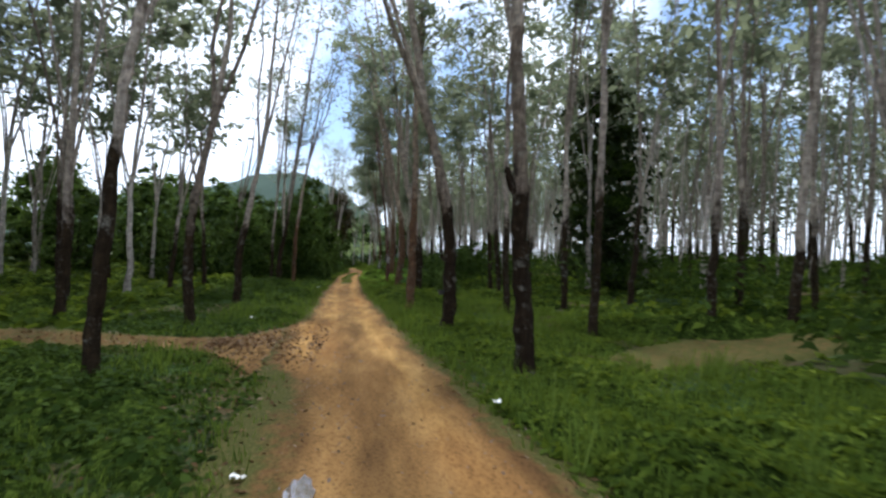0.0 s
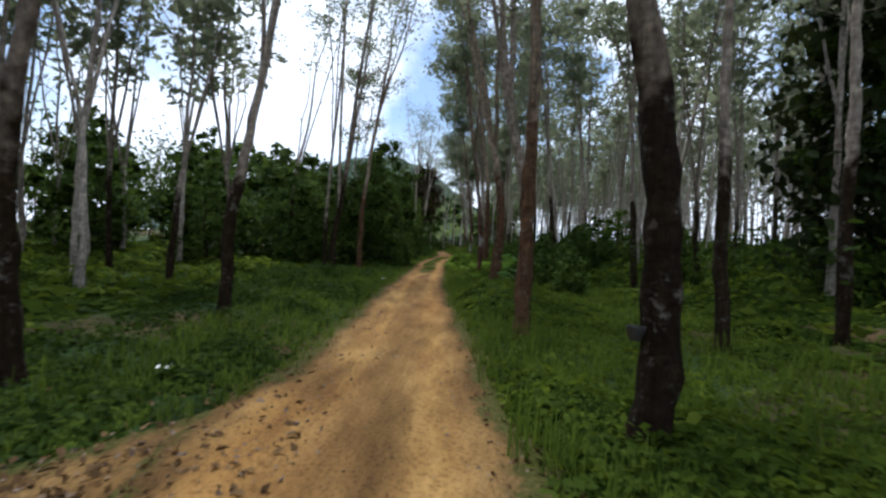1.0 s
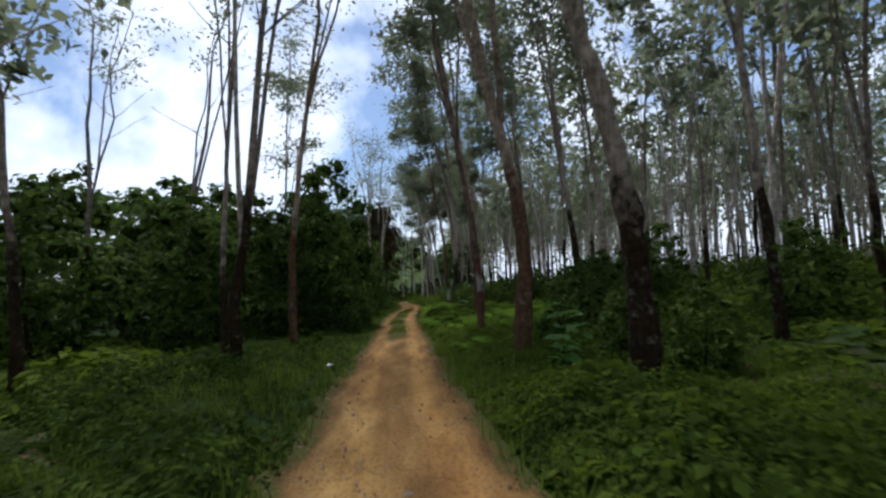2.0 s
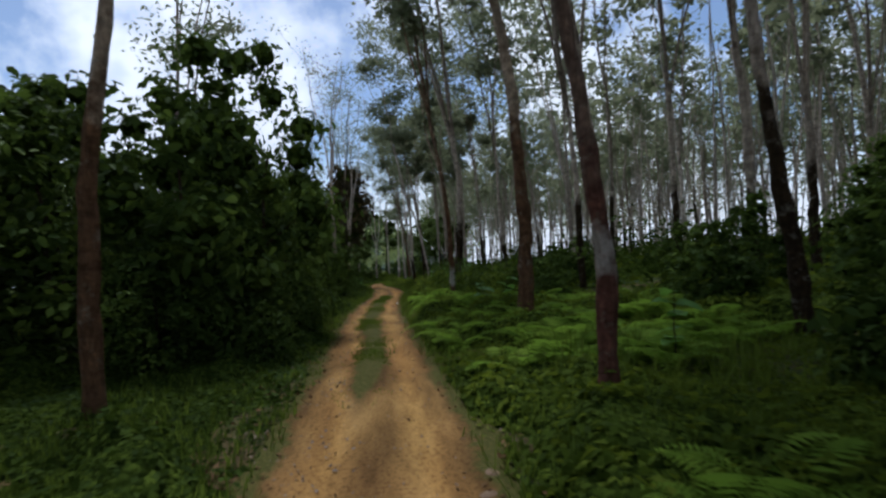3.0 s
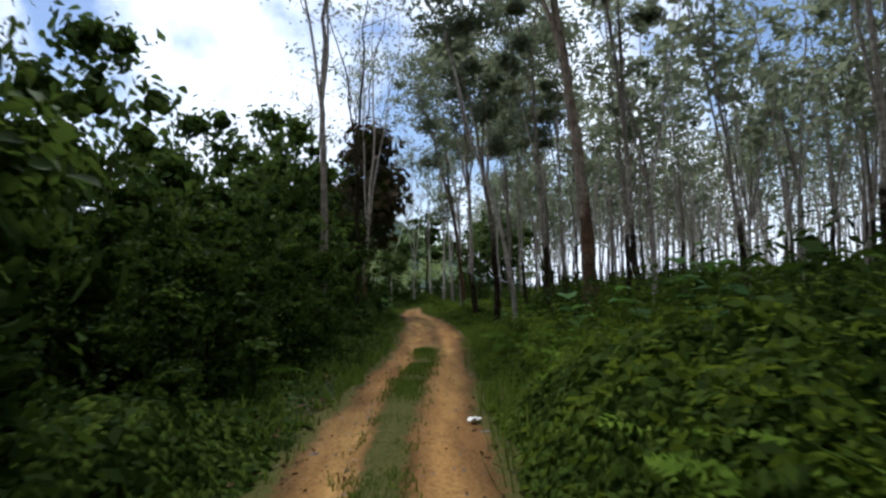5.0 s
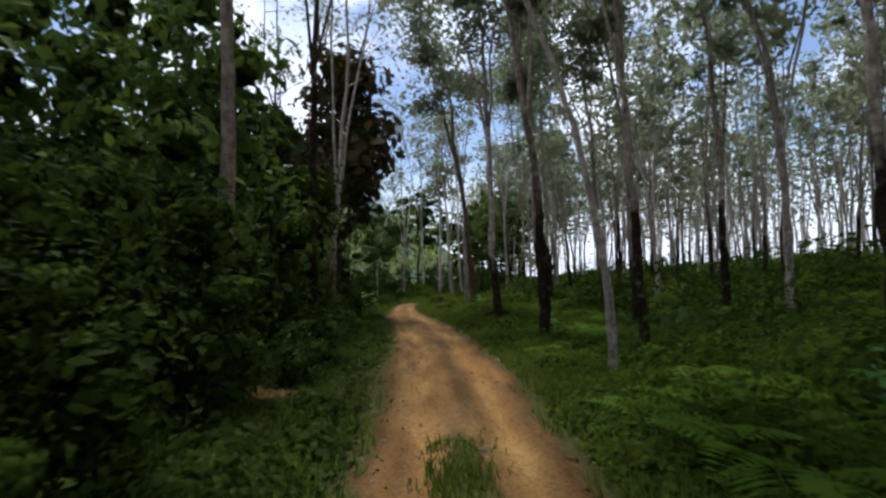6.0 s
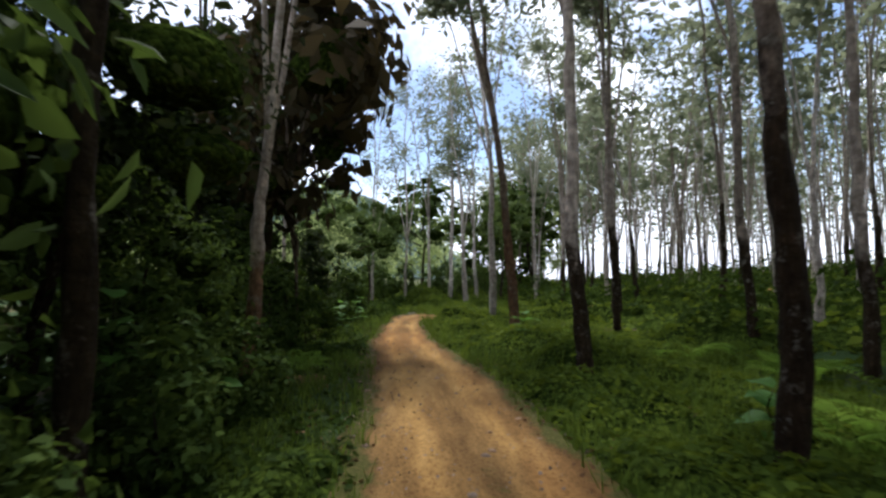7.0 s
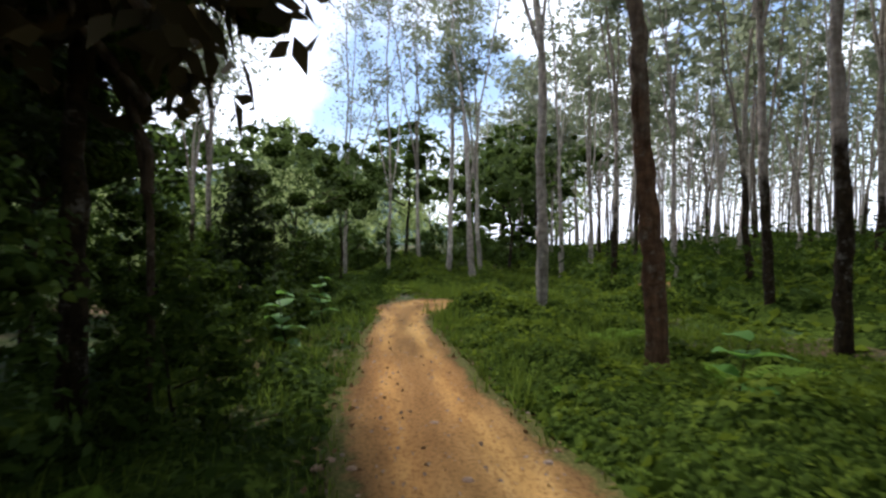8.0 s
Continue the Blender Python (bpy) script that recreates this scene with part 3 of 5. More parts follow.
# x, y, radius, fork height, lean, bow, bark, label
NEAR = [
    (3.2, 9.7, 0.128, 5.2, -0.085, 0.002, BARK_OLD, "rubber tree with dark tapped bark and a broken stub"),
    (2.6, 13.8, 0.138, 5.0, 0.11, -0.046, BARK_OLD, "crooked rubber tree with dark tapped bark"),
    (2.15, 18.3, 0.11, 6.0, 0.04, -0.010, BARK_RED, "slim rubber tree with reddish bark"),
    (2.85, 23.7, 0.15, 4.6, 0.13, -0.053, BARK, "dark-barked rubber tree leaning over the track"),
    (2.35, 28.4, 0.16, 5.0, 0.10, -0.037, BARK_RED, "thick rubber tree with reddish-brown mottled bark"),
    (1.95, 31.7, 0.085, 5.6, 0.03, -0.022, BARK_BAND, "rubber tree with whitish band on its brown trunk"),
    (2.4, 36.5, 0.12, 6.0, 0.06, -0.021, BARK_RED, "straight reddish rubber tree among ferns"),
    (1.75, 42.0, 0.068, 5.6, 0.06, -0.028, BARK_WHITE, "rubber tree with a white-painted foot"),
    (2.05, 44.5, 0.12, 5.5, 0.25, -0.036, BARK, "dark rubber tree beside the track"),
    (3.1, 53.4, 0.13, 6.0, 0.03, -0.015, BARK_RED, "reddish rubber tree standing beside the track"),
    (2.35, 58.0, 0.06, 5.8, 0.0, -0.038, BARK_PALE, "pale grey leaning rubber tree"),
    (2.3, 62.1, 0.105, 5.2, 0.11, -0.028, BARK_OLD, "dark crooked rubber tree with rough bark"),
    (1.95, 66.0, 0.105, 6.0, -0.04, 0.0, BARK, "straight reddish-grey rubber tree"),
    (1.8, 71.0, 0.11, 5.5, -0.05, -0.010, BARK_RED, "slim reddish leaning rubber tree"),
    (2.0, 76.4, 0.11, 6.0, 0.012, -0.007, BARK_PALE, "grey forked rubber tree beside the track"),
    (1.95, 85.7, 0.12, 3.6, -0.04, 0.0, BARK_PALE, "pale forked tree at the bend"),
    (1.2, 87.5, 0.11, 4.4, 0.02, 0.0, BARK_PALE, "pale slim tree at the bend"),
    (-1.3, 90.5, 0.10, 4.0, 0.03, 0.0, BARK_PALE, "pale slim tree past the bend"),
    (0.2, 92.0, 0.09, 5.0, -0.02, 0.0, BARK_PALE, "slim pale tree past the bend"),
    (-3.4, 91.5, 0.11, 3.6, 0.02, 0.0, BARK_PALE, "pale forked tree past the bend"),
    (3.0, 90.2, 0.10, 4.6, -0.05, 0.0, BARK_PALE, "pale leaning tree past the bend"),
    (5.5, 12.6, 0.10, 6.5, 0.0, 0.0, BARK, "slim rubber tree in the second row"),
    (7.9, 12.2, 0.10, 5.0, 0.0, 0.0, BARK, "slim straight plantation rubber tree"),
    (9.7, 12.1, 0.12, 5.0, 0.01, 0.0, BARK, "rubber tree with dark lower bark"),
    (5.0, 17.6, 0.11, 5.5, -0.02, 0.0, BARK, "rubber tree in the second row"),
    (6.9, 17.9, 0.11, 5.5, 0.0, 0.0, BARK, "straight plantation rubber tree with grey bark"),
    (6.1, 23.0, 0.11, 5.0, -0.05, 0.0, BARK, "dark slim leaning rubber tree"),
    (6.6, 26.6, 0.11, 5.5, -0.06, 0.0, BARK, "dark slim leaning rubber tree"),
    (5.3, 33.3, 0.12, 5.0, -0.09, 0.0, BARK, "dark leaning rubber tree on the bank"),
    (4.5, 37.5, 0.10, 5.5, -0.08, 0.0, BARK, "slim leaning rubber tree on the bank"),
    (7.4, 36.9, 0.12, 5.0, -0.08, 0.0, BARK, "dark leaning rubber tree on the bank"),
    (5.6, 42.0, 0.11, 5.5, -0.05, 0.0, BARK, "grey rubber tree on the bank"),
    (4.6, 47.5, 0.10, 5.5, -0.04, 0.0, BARK, "slim rubber tree above the ferns"),
    (5.3, 56.5, 0.10, 5.0, -0.03, 0.0, BARK, "dark slim crooked rubber tree"),
    (4.0, 60.7, 0.11, 5.5, -0.04, 0.0, BARK, "dark rubber tree in the second row"),
    (5.7, 65.2, 0.10, 5.5, -0.02, 0.0, BARK, "slim rubber tree in the second row"),
    (5.9, 68.1, 0.11, 5.5, -0.06, 0.0, BARK, "leaning rubber tree in the second row"),
    (4.5, 71.5, 0.11, 5.5, -0.03, 0.0, BARK, "dark rubber tree in the second row"),
    (5.7, 74.4, 0.10, 5.5, -0.03, 0.0, BARK, "slim rubber tree with grey upper stem"),
    (6.0, 82.0, 0.11, 5.0, 0.0, 0.0, BARK, "straight rubber tree with dark lower bark"),
    (5.9, 87.0, 0.11, 5.0, -0.04, 0.0, BARK_PALE, "pale leaning tree near the bend"),
    (-2.4, 8.9, 0.1, 4.6, 0.0, 0.015, BARK, "dark rubber tree leaning towards the track"),
    (-3.0, 14.6, 0.12, 5.0, -0.14, 0.040, BARK, "dark curved rubber tree leaning towards the track"),
    (-3.15, 19.4, 0.125, 4.8, 0.06, 0.011, BARK, "leaning rubber tree with brown bark"),
    (-5.7, 14.6, 0.12, 4.0, 0.03, 0.0, BARK, "dark rubber tree beside the side path"),
    (-7.1, 17.5, 0.12, 3.4, 0.03, 0.0, BARK, "dark forked rubber tree with pale stems"),
    (-3.3, 28.4, 0.14, 2.5, 0.0, 0.03, BARK, "dark rubber tree before the thicket"),
    (-3.75, 29.0, 0.075, 5.0, -0.02, 0.01, BARK, "slim brown tree before the thicket"),
    (-3.2, 32.9, 0.115, 7.0, 0.0, 0.010, BARK_RED, "straight brown tree standing before the thicket"),
    (-6.9, 34.6, 0.12, 3.4, 0.03, 0.0, BARK, "forked tree standing in the thicket"),
    (-10.5, 35.5, 0.13, 4.5, 0.03, 0.0, BARK, "dark tree standing in the thicket"),
    (-3.0, 57.4, 0.13, 7.0, 0.0, 0.002, BARK_MIXED, "tall pale grey tree over the shrubs"),
    (-2.6, 61.3, 0.1, 6.0, 0.03, 0.0, BARK_DARK, "dark trunk among the roadside shrubs"),
    (-2.97, 65.7, 0.115, 3.6, 0.09, 0.0, BARK_MIXED, "pale grey forked tree with brown foot"),
    (-4.0, 70.3, 0.13, 5.0, 0.03, 0.0, BARK_DARK, "dark trunk under a heavy crown"),
    (-5.9, 71.0, 0.13, 5.0, 0.03, 0.0, BARK_DARK, "dark trunk standing in deep shade"),
]
for k, (x, y, r, fork, lean, bow, bark, label) in enumerate(NEAR):
    rng = np.random.default_rng(100 + k)
    tall = rng.uniform(12.5, 16)
    meshes = rubber_parts(rng, tall, r * (1.1 if 0 < x < 3.4 else 0.9), fork, lean, bow, 3, 1500 if y > 80 else (4200 if 48 < y < 76 and x > 0 else 3000 if 30 < y < 76 and x > 0 else (1200 if x > 0 else 700)), 0.22 if x > 0 else 0.17, (4.6 if 40 < y < 76 else 7.0) if 0 < x and y < 80 else (6.2 if y > 80 else 9.0), bark, LEAF_RUBBER, 12, k == 0)
    tree_thing("rubber_tree", meshes, stand(x, y), label, "rubber trees")

for k, (x, y, r, tall) in enumerate([(-5.3, 40.8, 0.09, 12.5), (-6.0, 80.0, 0.09, 9.5), (-8.5, 86.0, 0.1, 10.5)]):
    rng = np.random.default_rng(180 + k)
    meshes = rubber_parts(rng, tall, r, 4.0, 0.0, 0.0, 4, 3200 if k == 0 else 2100, 0.17, 4.8, BARK, LEAF_RUBBER, 8)
    tree_thing("tree", meshes, stand(x, y), "slender tree with airy sprays of small leaves", "thicket")

# the plantation behind: rows of trees that share a few shapes
PROTO = []
for k in range(7):
    rng = np.random.default_rng(300 + k)
    PROTO.append(rubber_parts(rng, rng.uniform(12, 16), rng.uniform(0.085, 0.12), rng.uniform(2.6, 5.5), rng.uniform(-0.04, 0.02), 0.0,
                              3 + k % 2, 780, 0.345, 5.0, BARK_PALE if k in (1, 3, 5) else BARK, LEAF_RUBBER, 7))
spots = []
rng = np.random.default_rng(11)
for row in range(9):
    for col in range(32):
        x = 9.0 + row * 4.1 + rng.uniform(-0.6, 0.6)
        y = -2 + col * 4.0 + rng.uniform(-0.7, 0.7) + (row % 2) * 1.8
        spots.append((x + float(road_mid(min(y, 80))), y))
for row in range(8):
    for col in range(12):
        x = -6.4 - row * 3.0 + rng.uniform(-0.6, 0.6)
        y = -2 + col * 2.9 + rng.uniform(-0.7, 0.7)
        if y < 31 - max(0, 10 + x) * 0.4:
            spots.append((x, y))
close = [s for s in spots if not (3 < s[0] < 21 and abs(s[1] - 79.7 - 0.1 * (s[0] - 2.5)) < 1.5) and not any((s[0] - n[0]) ** 2 + (s[1] - n[1]) ** 2 < 3.0 for n in NEAR)]
close.sort(key=lambda s: abs(s[0]) + (0.25 * max(0, s[1] - 70)))
FIRST = {}
for k, (x, y) in enumerate(close[:270]):
    v = (k * 5 + int(x * 3)) % 7
    m = stand(x, y, (k * 67) % 360, 0.9 + 0.22 * ((k * 37) % 10) / 10)
    if v in FIRST:
        copy_thing(FIRST[v], m)
    else:
        m = stand(x, y, (k * 67) % 360)
        FIRST[v] = tree_thing("rubber_tree", PROTO[v], m, "slim plantation rubber tree with dark lower trunk", "plantation rubber trees")


def far_trees(name, places, seed, tall, leaf_mat, bark, label):
    """Trees too far and too many to count: one mesh of stems, one of leaves."""
    rng = np.random.default_rng(seed)
    stems, cl = [], []
    for x, y in places:
        h = rng.uniform(*tall)
        z = float(land(x, y))
        top = np.array([x + rng.uniform(-0.8, 0.8), y + rng.uniform(-0.8, 0.8), z + h])
        p = wander(rng, (x, y, z - 0.1), top, 6, 0.12)
        stems.append(tube(p, np.linspace(0.09, 0.02, 6), 5))
        e = p[3] + np.array([rng.uniform(-1.6, 1.6), rng.uniform(-1.6, 1.6), h * 0.35])
        stems.append(tube(wander(rng, p[2], e, 4, 0.1), np.linspace(0.07, 0.015, 4), 4))
        c = rng.normal(size=(155, 3)) * np.array([1.2, 1.2, h * 0.17]) + np.array([top[0], top[1], z + h * 0.7])
        cl.append(c)
    ob = new(name, mesh_of(name, *join(stems), bark, True))
    part("crown", mesh_of("crown", *leaves(rng, np.concatenate(cl), 0.51, 0.4, 0.4), leaf_mat), ob)
    return tagged(ob, label, "woods", kind="stuff")


far_trees("far_woods", close[270:], 21, (11, 16), LEAF_RUBBER, BARK_PALE, "distant rubber trees of the plantation")
rng = np.random.default_rng(22)
more = [(rng.uniform(4, 60), rng.uniform(92, 150)) for _ in range(60)]
far_trees("far_woods", more, 23, (10, 16), LEAF_RUBBER, BARK_PALE, "distant pale rubber trees past the bend")


more = [(rng.uniform(30, 52), rng.uniform(-8, 75)) for _ in range(150)]
far_trees("far_woods", more, 26, (9, 14), LEAF_RUBBER, BARK_PALE, "distant slim rubber trees on the crest of the rise")
stems = []
for _ in range(270):
    x, y = rng.uniform(13, 44), rng.uniform(-4, 108)
    z = float(land(x, y))
    stems.append(tube(wander(rng, (x, y, z - 0.1), (x + rng.uniform(-1.2, 1.2), y + rng.uniform(-0.8, 0.8), z + rng.uniform(8, 13)), 6, 0.12), np.linspace(rng.uniform(0.05, 0.09), 0.02, 6), 5))
tagged(new("far_stems", mesh_of("far_stems", *join(stems), BARK_PALE, True)), "pale slim stems standing deep in the plantation", "woods", kind="stuff")
more = [(rng.uniform(-75, -30), rng.uniform(-5, 130)) for _ in range(110)]
far_trees("far_woods", more, 24, (8, 13), LEAF_DARK, BARK, "distant dark green wood behind the thicket")


# ---- thicket: shrubs and leafy trees ----
def ball_grid(n):
    """Unit ball of four-sided faces, to be shaped into a clump's dark filler."""
    u = np.tan(np.linspace(-math.pi / 4, math.pi / 4, n + 1))
    a, b = (g.ravel() for g in np.meshgrid(u, u))
    one = np.ones_like(a)
    v = np.concatenate([np.stack(p, 1) for p in ((a, b, one), (b, a, -one), (one, a, b), (-one, b, a), (b, one, a), (a, -one, b))])
    k = np.array([i * (n + 1) + j for i in range(n) for j in range(n)])
    q = np.stack([k, k + 1, k + n + 2, k + n + 1], 1)
    return v / np.linalg.norm(v, axis=1)[:, None], np.concatenate([q + m * (n + 1) ** 2 for m in range(6)])


def clump_bodies(rng, balls, n):
    """Added dark fillers for the shaded inside of a crown's clumps, lumpy and squashed."""
    unit, face = ball_grid(n)
    pieces = []
    for c, rad in balls:
        lump = 1 + 0.16 * np.sin(unit @ rng.normal(size=(3, 3)) * 3.0 + rng.uniform(0, 6, 3)).sum(1) / 1.7
        pieces.append((c + unit * (rad * lump)[:, None] * np.array([1.2, 1.2, 0.8]), face))
    return join(pieces)


def leafy_parts(rng, tall, wide, leaf_n, leaf_size, clumps, low, bark, leaf_mat, rich=False, heart=22, thick=0.094, body=0.6, flare=False):
    """A bushy tree: trunk, limbs into many rounded leaf clumps with gaps between them."""
    trunk = tube(wander(rng, (0, 0, -0.1), (rng.uniform(-0.2, 0.2), rng.uniform(-0.2, 0.2), tall * 0.6), 7, 0.08), np.linspace(thick, 0.03, 7), 7, 0.05, rng)
    limbs, cl, face, inner, balls = [], [], [], [], []
    for k in range(clumps):
        f = (k + 0.5) / clumps                                   # height of the clump, from the lowest up
        reach = wide * (min(1.0, 0.62 + 1.5 * f) if f < 0.35 else 1.0 - 0.85 * ((f - 0.35) / 0.65) ** 1.8)
        if flare:
            reach = wide * min(0.28 + 1.7 * f, 1.55 - 1.2 * f)
        a = k * 2.39996 + rng.uniform(-0.5, 0.5)
        r = reach * (rng.uniform(0.4, 1.4) if flare else rng.uniform(0.62, 1.06))
        c = np.array([math.cos(a) * r, math.sin(a) * r, low + (tall - low) * f * rng.uniform(0.92, 1.03)])
        if k % 3 == 0:
            z0 = min(tall * 0.55, max(0.2, c[2] - 0.8))
            limbs.append(tube(wander(rng, (0, 0, z0), c, 5, 0.06), np.linspace(0.045, 0.01, 5), 4))
        rad = rng.uniform(0.45, 1.1) * (min(0.86, 0.5 + f) if flare else 1.0 - max(0.0, f - 0.55))
        per = int(leaf_n / clumps * (rad / 0.8) ** 2)
        balls.append((c, rad * body))
        d = rng.normal(size=(per, 3))
        d /= np.linalg.norm(d, axis=1)[:, None]
        shell = np.where(rng.uniform(size=per) < 0.66, rng.uniform(0.66, 1.08, per), rng.uniform(0.5, 1.5, per))[:, None]
        cl.append(c + d * rad * shell * np.array([1.2, 1.2, 0.8]))
        face.append(d + np.array([0, 0, 0.35]))
        inner.append(c + rng.normal(size=(heart, 3)) * rad * np.array([0.36, 0.36, 0.25]))
        inner.append(c * np.array([0.55, 0.55, 0.93]) + rng.normal(size=(heart, 3)) * np.array([0.4, 0.4, 0.3]))
    pts, face, inner = np.concatenate(cl), np.concatenate(face), np.concatenate(inner)
    keep = pts[:, 2] > 0.05
    inner = inner[inner[:, 2] > 0.3]
    crown = join([leaves(rng, pts[keep], leaf_size, 0.4, 0.3, 0.5, 0.0, face[keep], rich), leaves(rng, inner, (0.27 if rich else 0.4) if low < 1 else 0.17, 0.3, 0.2, 0.6)])
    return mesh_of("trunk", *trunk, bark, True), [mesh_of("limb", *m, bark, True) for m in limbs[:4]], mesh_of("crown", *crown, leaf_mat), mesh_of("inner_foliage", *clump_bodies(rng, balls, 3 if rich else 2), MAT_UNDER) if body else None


def leafy_thing(name, meshes, where, label, group, crown_label, category):
    root = new(name)
    root.matrix_basis = where
    part("trunk", meshes[0], root)
    for m in meshes[1]:
        part("limb", m, root)
    part("crown", meshes[2], root, crown_label)
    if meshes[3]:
        part("inner_foliage", meshes[3], root, "added dark filler bodies for the shaded inside of the crown")
    return tagged(root, label, category, group)


SHRUB = {}
KINDS = {    # leaves, label, crown label, lowest leaves, spread, leaf count
    "dark": (LEAF_DARK, "dense dark green shrub in the thicket by the track", "dense dark green leaves", 0.3, 2.1, 5600),
    "gloom": (LEAF_GLOOM, "heavy dark tree in deep shade by the track", "heavy brownish leaves darkened for deep shade", 2.0, 1.55, 4200),
    # "light" trees look sunlit by their pale leaf colour
    "light": (LEAF_LIGHT, "leafy light green tree behind the track", "light green leaves with sunlight put into their colour", 1.3, 1.9, 4600),
    "vine": (LEAF_VINE_SHADE, "low green bush hung with creepers beside the track", "mid-green creeper leaves", 0.3, 2.6, 7000),
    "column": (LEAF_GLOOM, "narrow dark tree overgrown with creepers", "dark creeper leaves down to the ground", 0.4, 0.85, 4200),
    "canopy": (LEAF_MID, "leafy tree with bare trunk and spreading crown", "mid-green spreading leaves", 2.9, 2.3, 3000),
    "rust": (LEAF_RUST, "tree with rust-brown young leaves", "rust-brown leaves", 2.0, 1.3, 11000),
}


def shrub(kind, x, y, tall, turn, slim=1.0):
    """A shrub of a kind, scaled from a few shapes to its height; those far back have fewer, larger leaves."""
    mat, label, crown_label, low, wide, count = KINDS[kind]
    fine = "small" if tall < 2.0 else ("back" if x < -8 or y > 90 or tall > 9.5 else "near")
    v = int(turn) % 3
    key = (kind, v, fine)
    size = tall / 6.0
    at = pose(x, y, float(land(x, y)) - 0.03, 0, 0, turn)
    scale = Vector((size * slim, size * slim, size))
    if key in SHRUB:
        first, made = SHRUB[key]
        return copy_thing(first, at @ Matrix.Diagonal((scale.x / made.x, scale.y / made.y, scale.z / made.z, 1)))
    rng = np.random.default_rng(500 + v + 10 * len(kind))
    many, leaf = {"small": (int(count * 0.22), 0.46), "back": (int(count * 0.3), 0.34), "near": (int(count * (0.6 if low < 1 else 1.0)), (0.14 if kind == "vine" else 0.225) if low < 1 else (0.088 if kind == "rust" else 0.115))}[fine]
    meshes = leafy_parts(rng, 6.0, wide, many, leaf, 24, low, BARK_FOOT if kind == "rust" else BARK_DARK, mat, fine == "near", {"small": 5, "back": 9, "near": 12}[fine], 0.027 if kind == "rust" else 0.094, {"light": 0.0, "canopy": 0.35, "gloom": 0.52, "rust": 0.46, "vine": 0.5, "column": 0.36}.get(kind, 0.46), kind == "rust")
    bushy = kind in ("dark", "vine")
    made = leafy_thing("shrub" if bushy else "tree", meshes, at @ Matrix.Diagonal((*scale, 1)), label, "thicket", crown_label, "shrub" if bushy else "tree")
    SHRUB[key] = (made, scale)
    return made


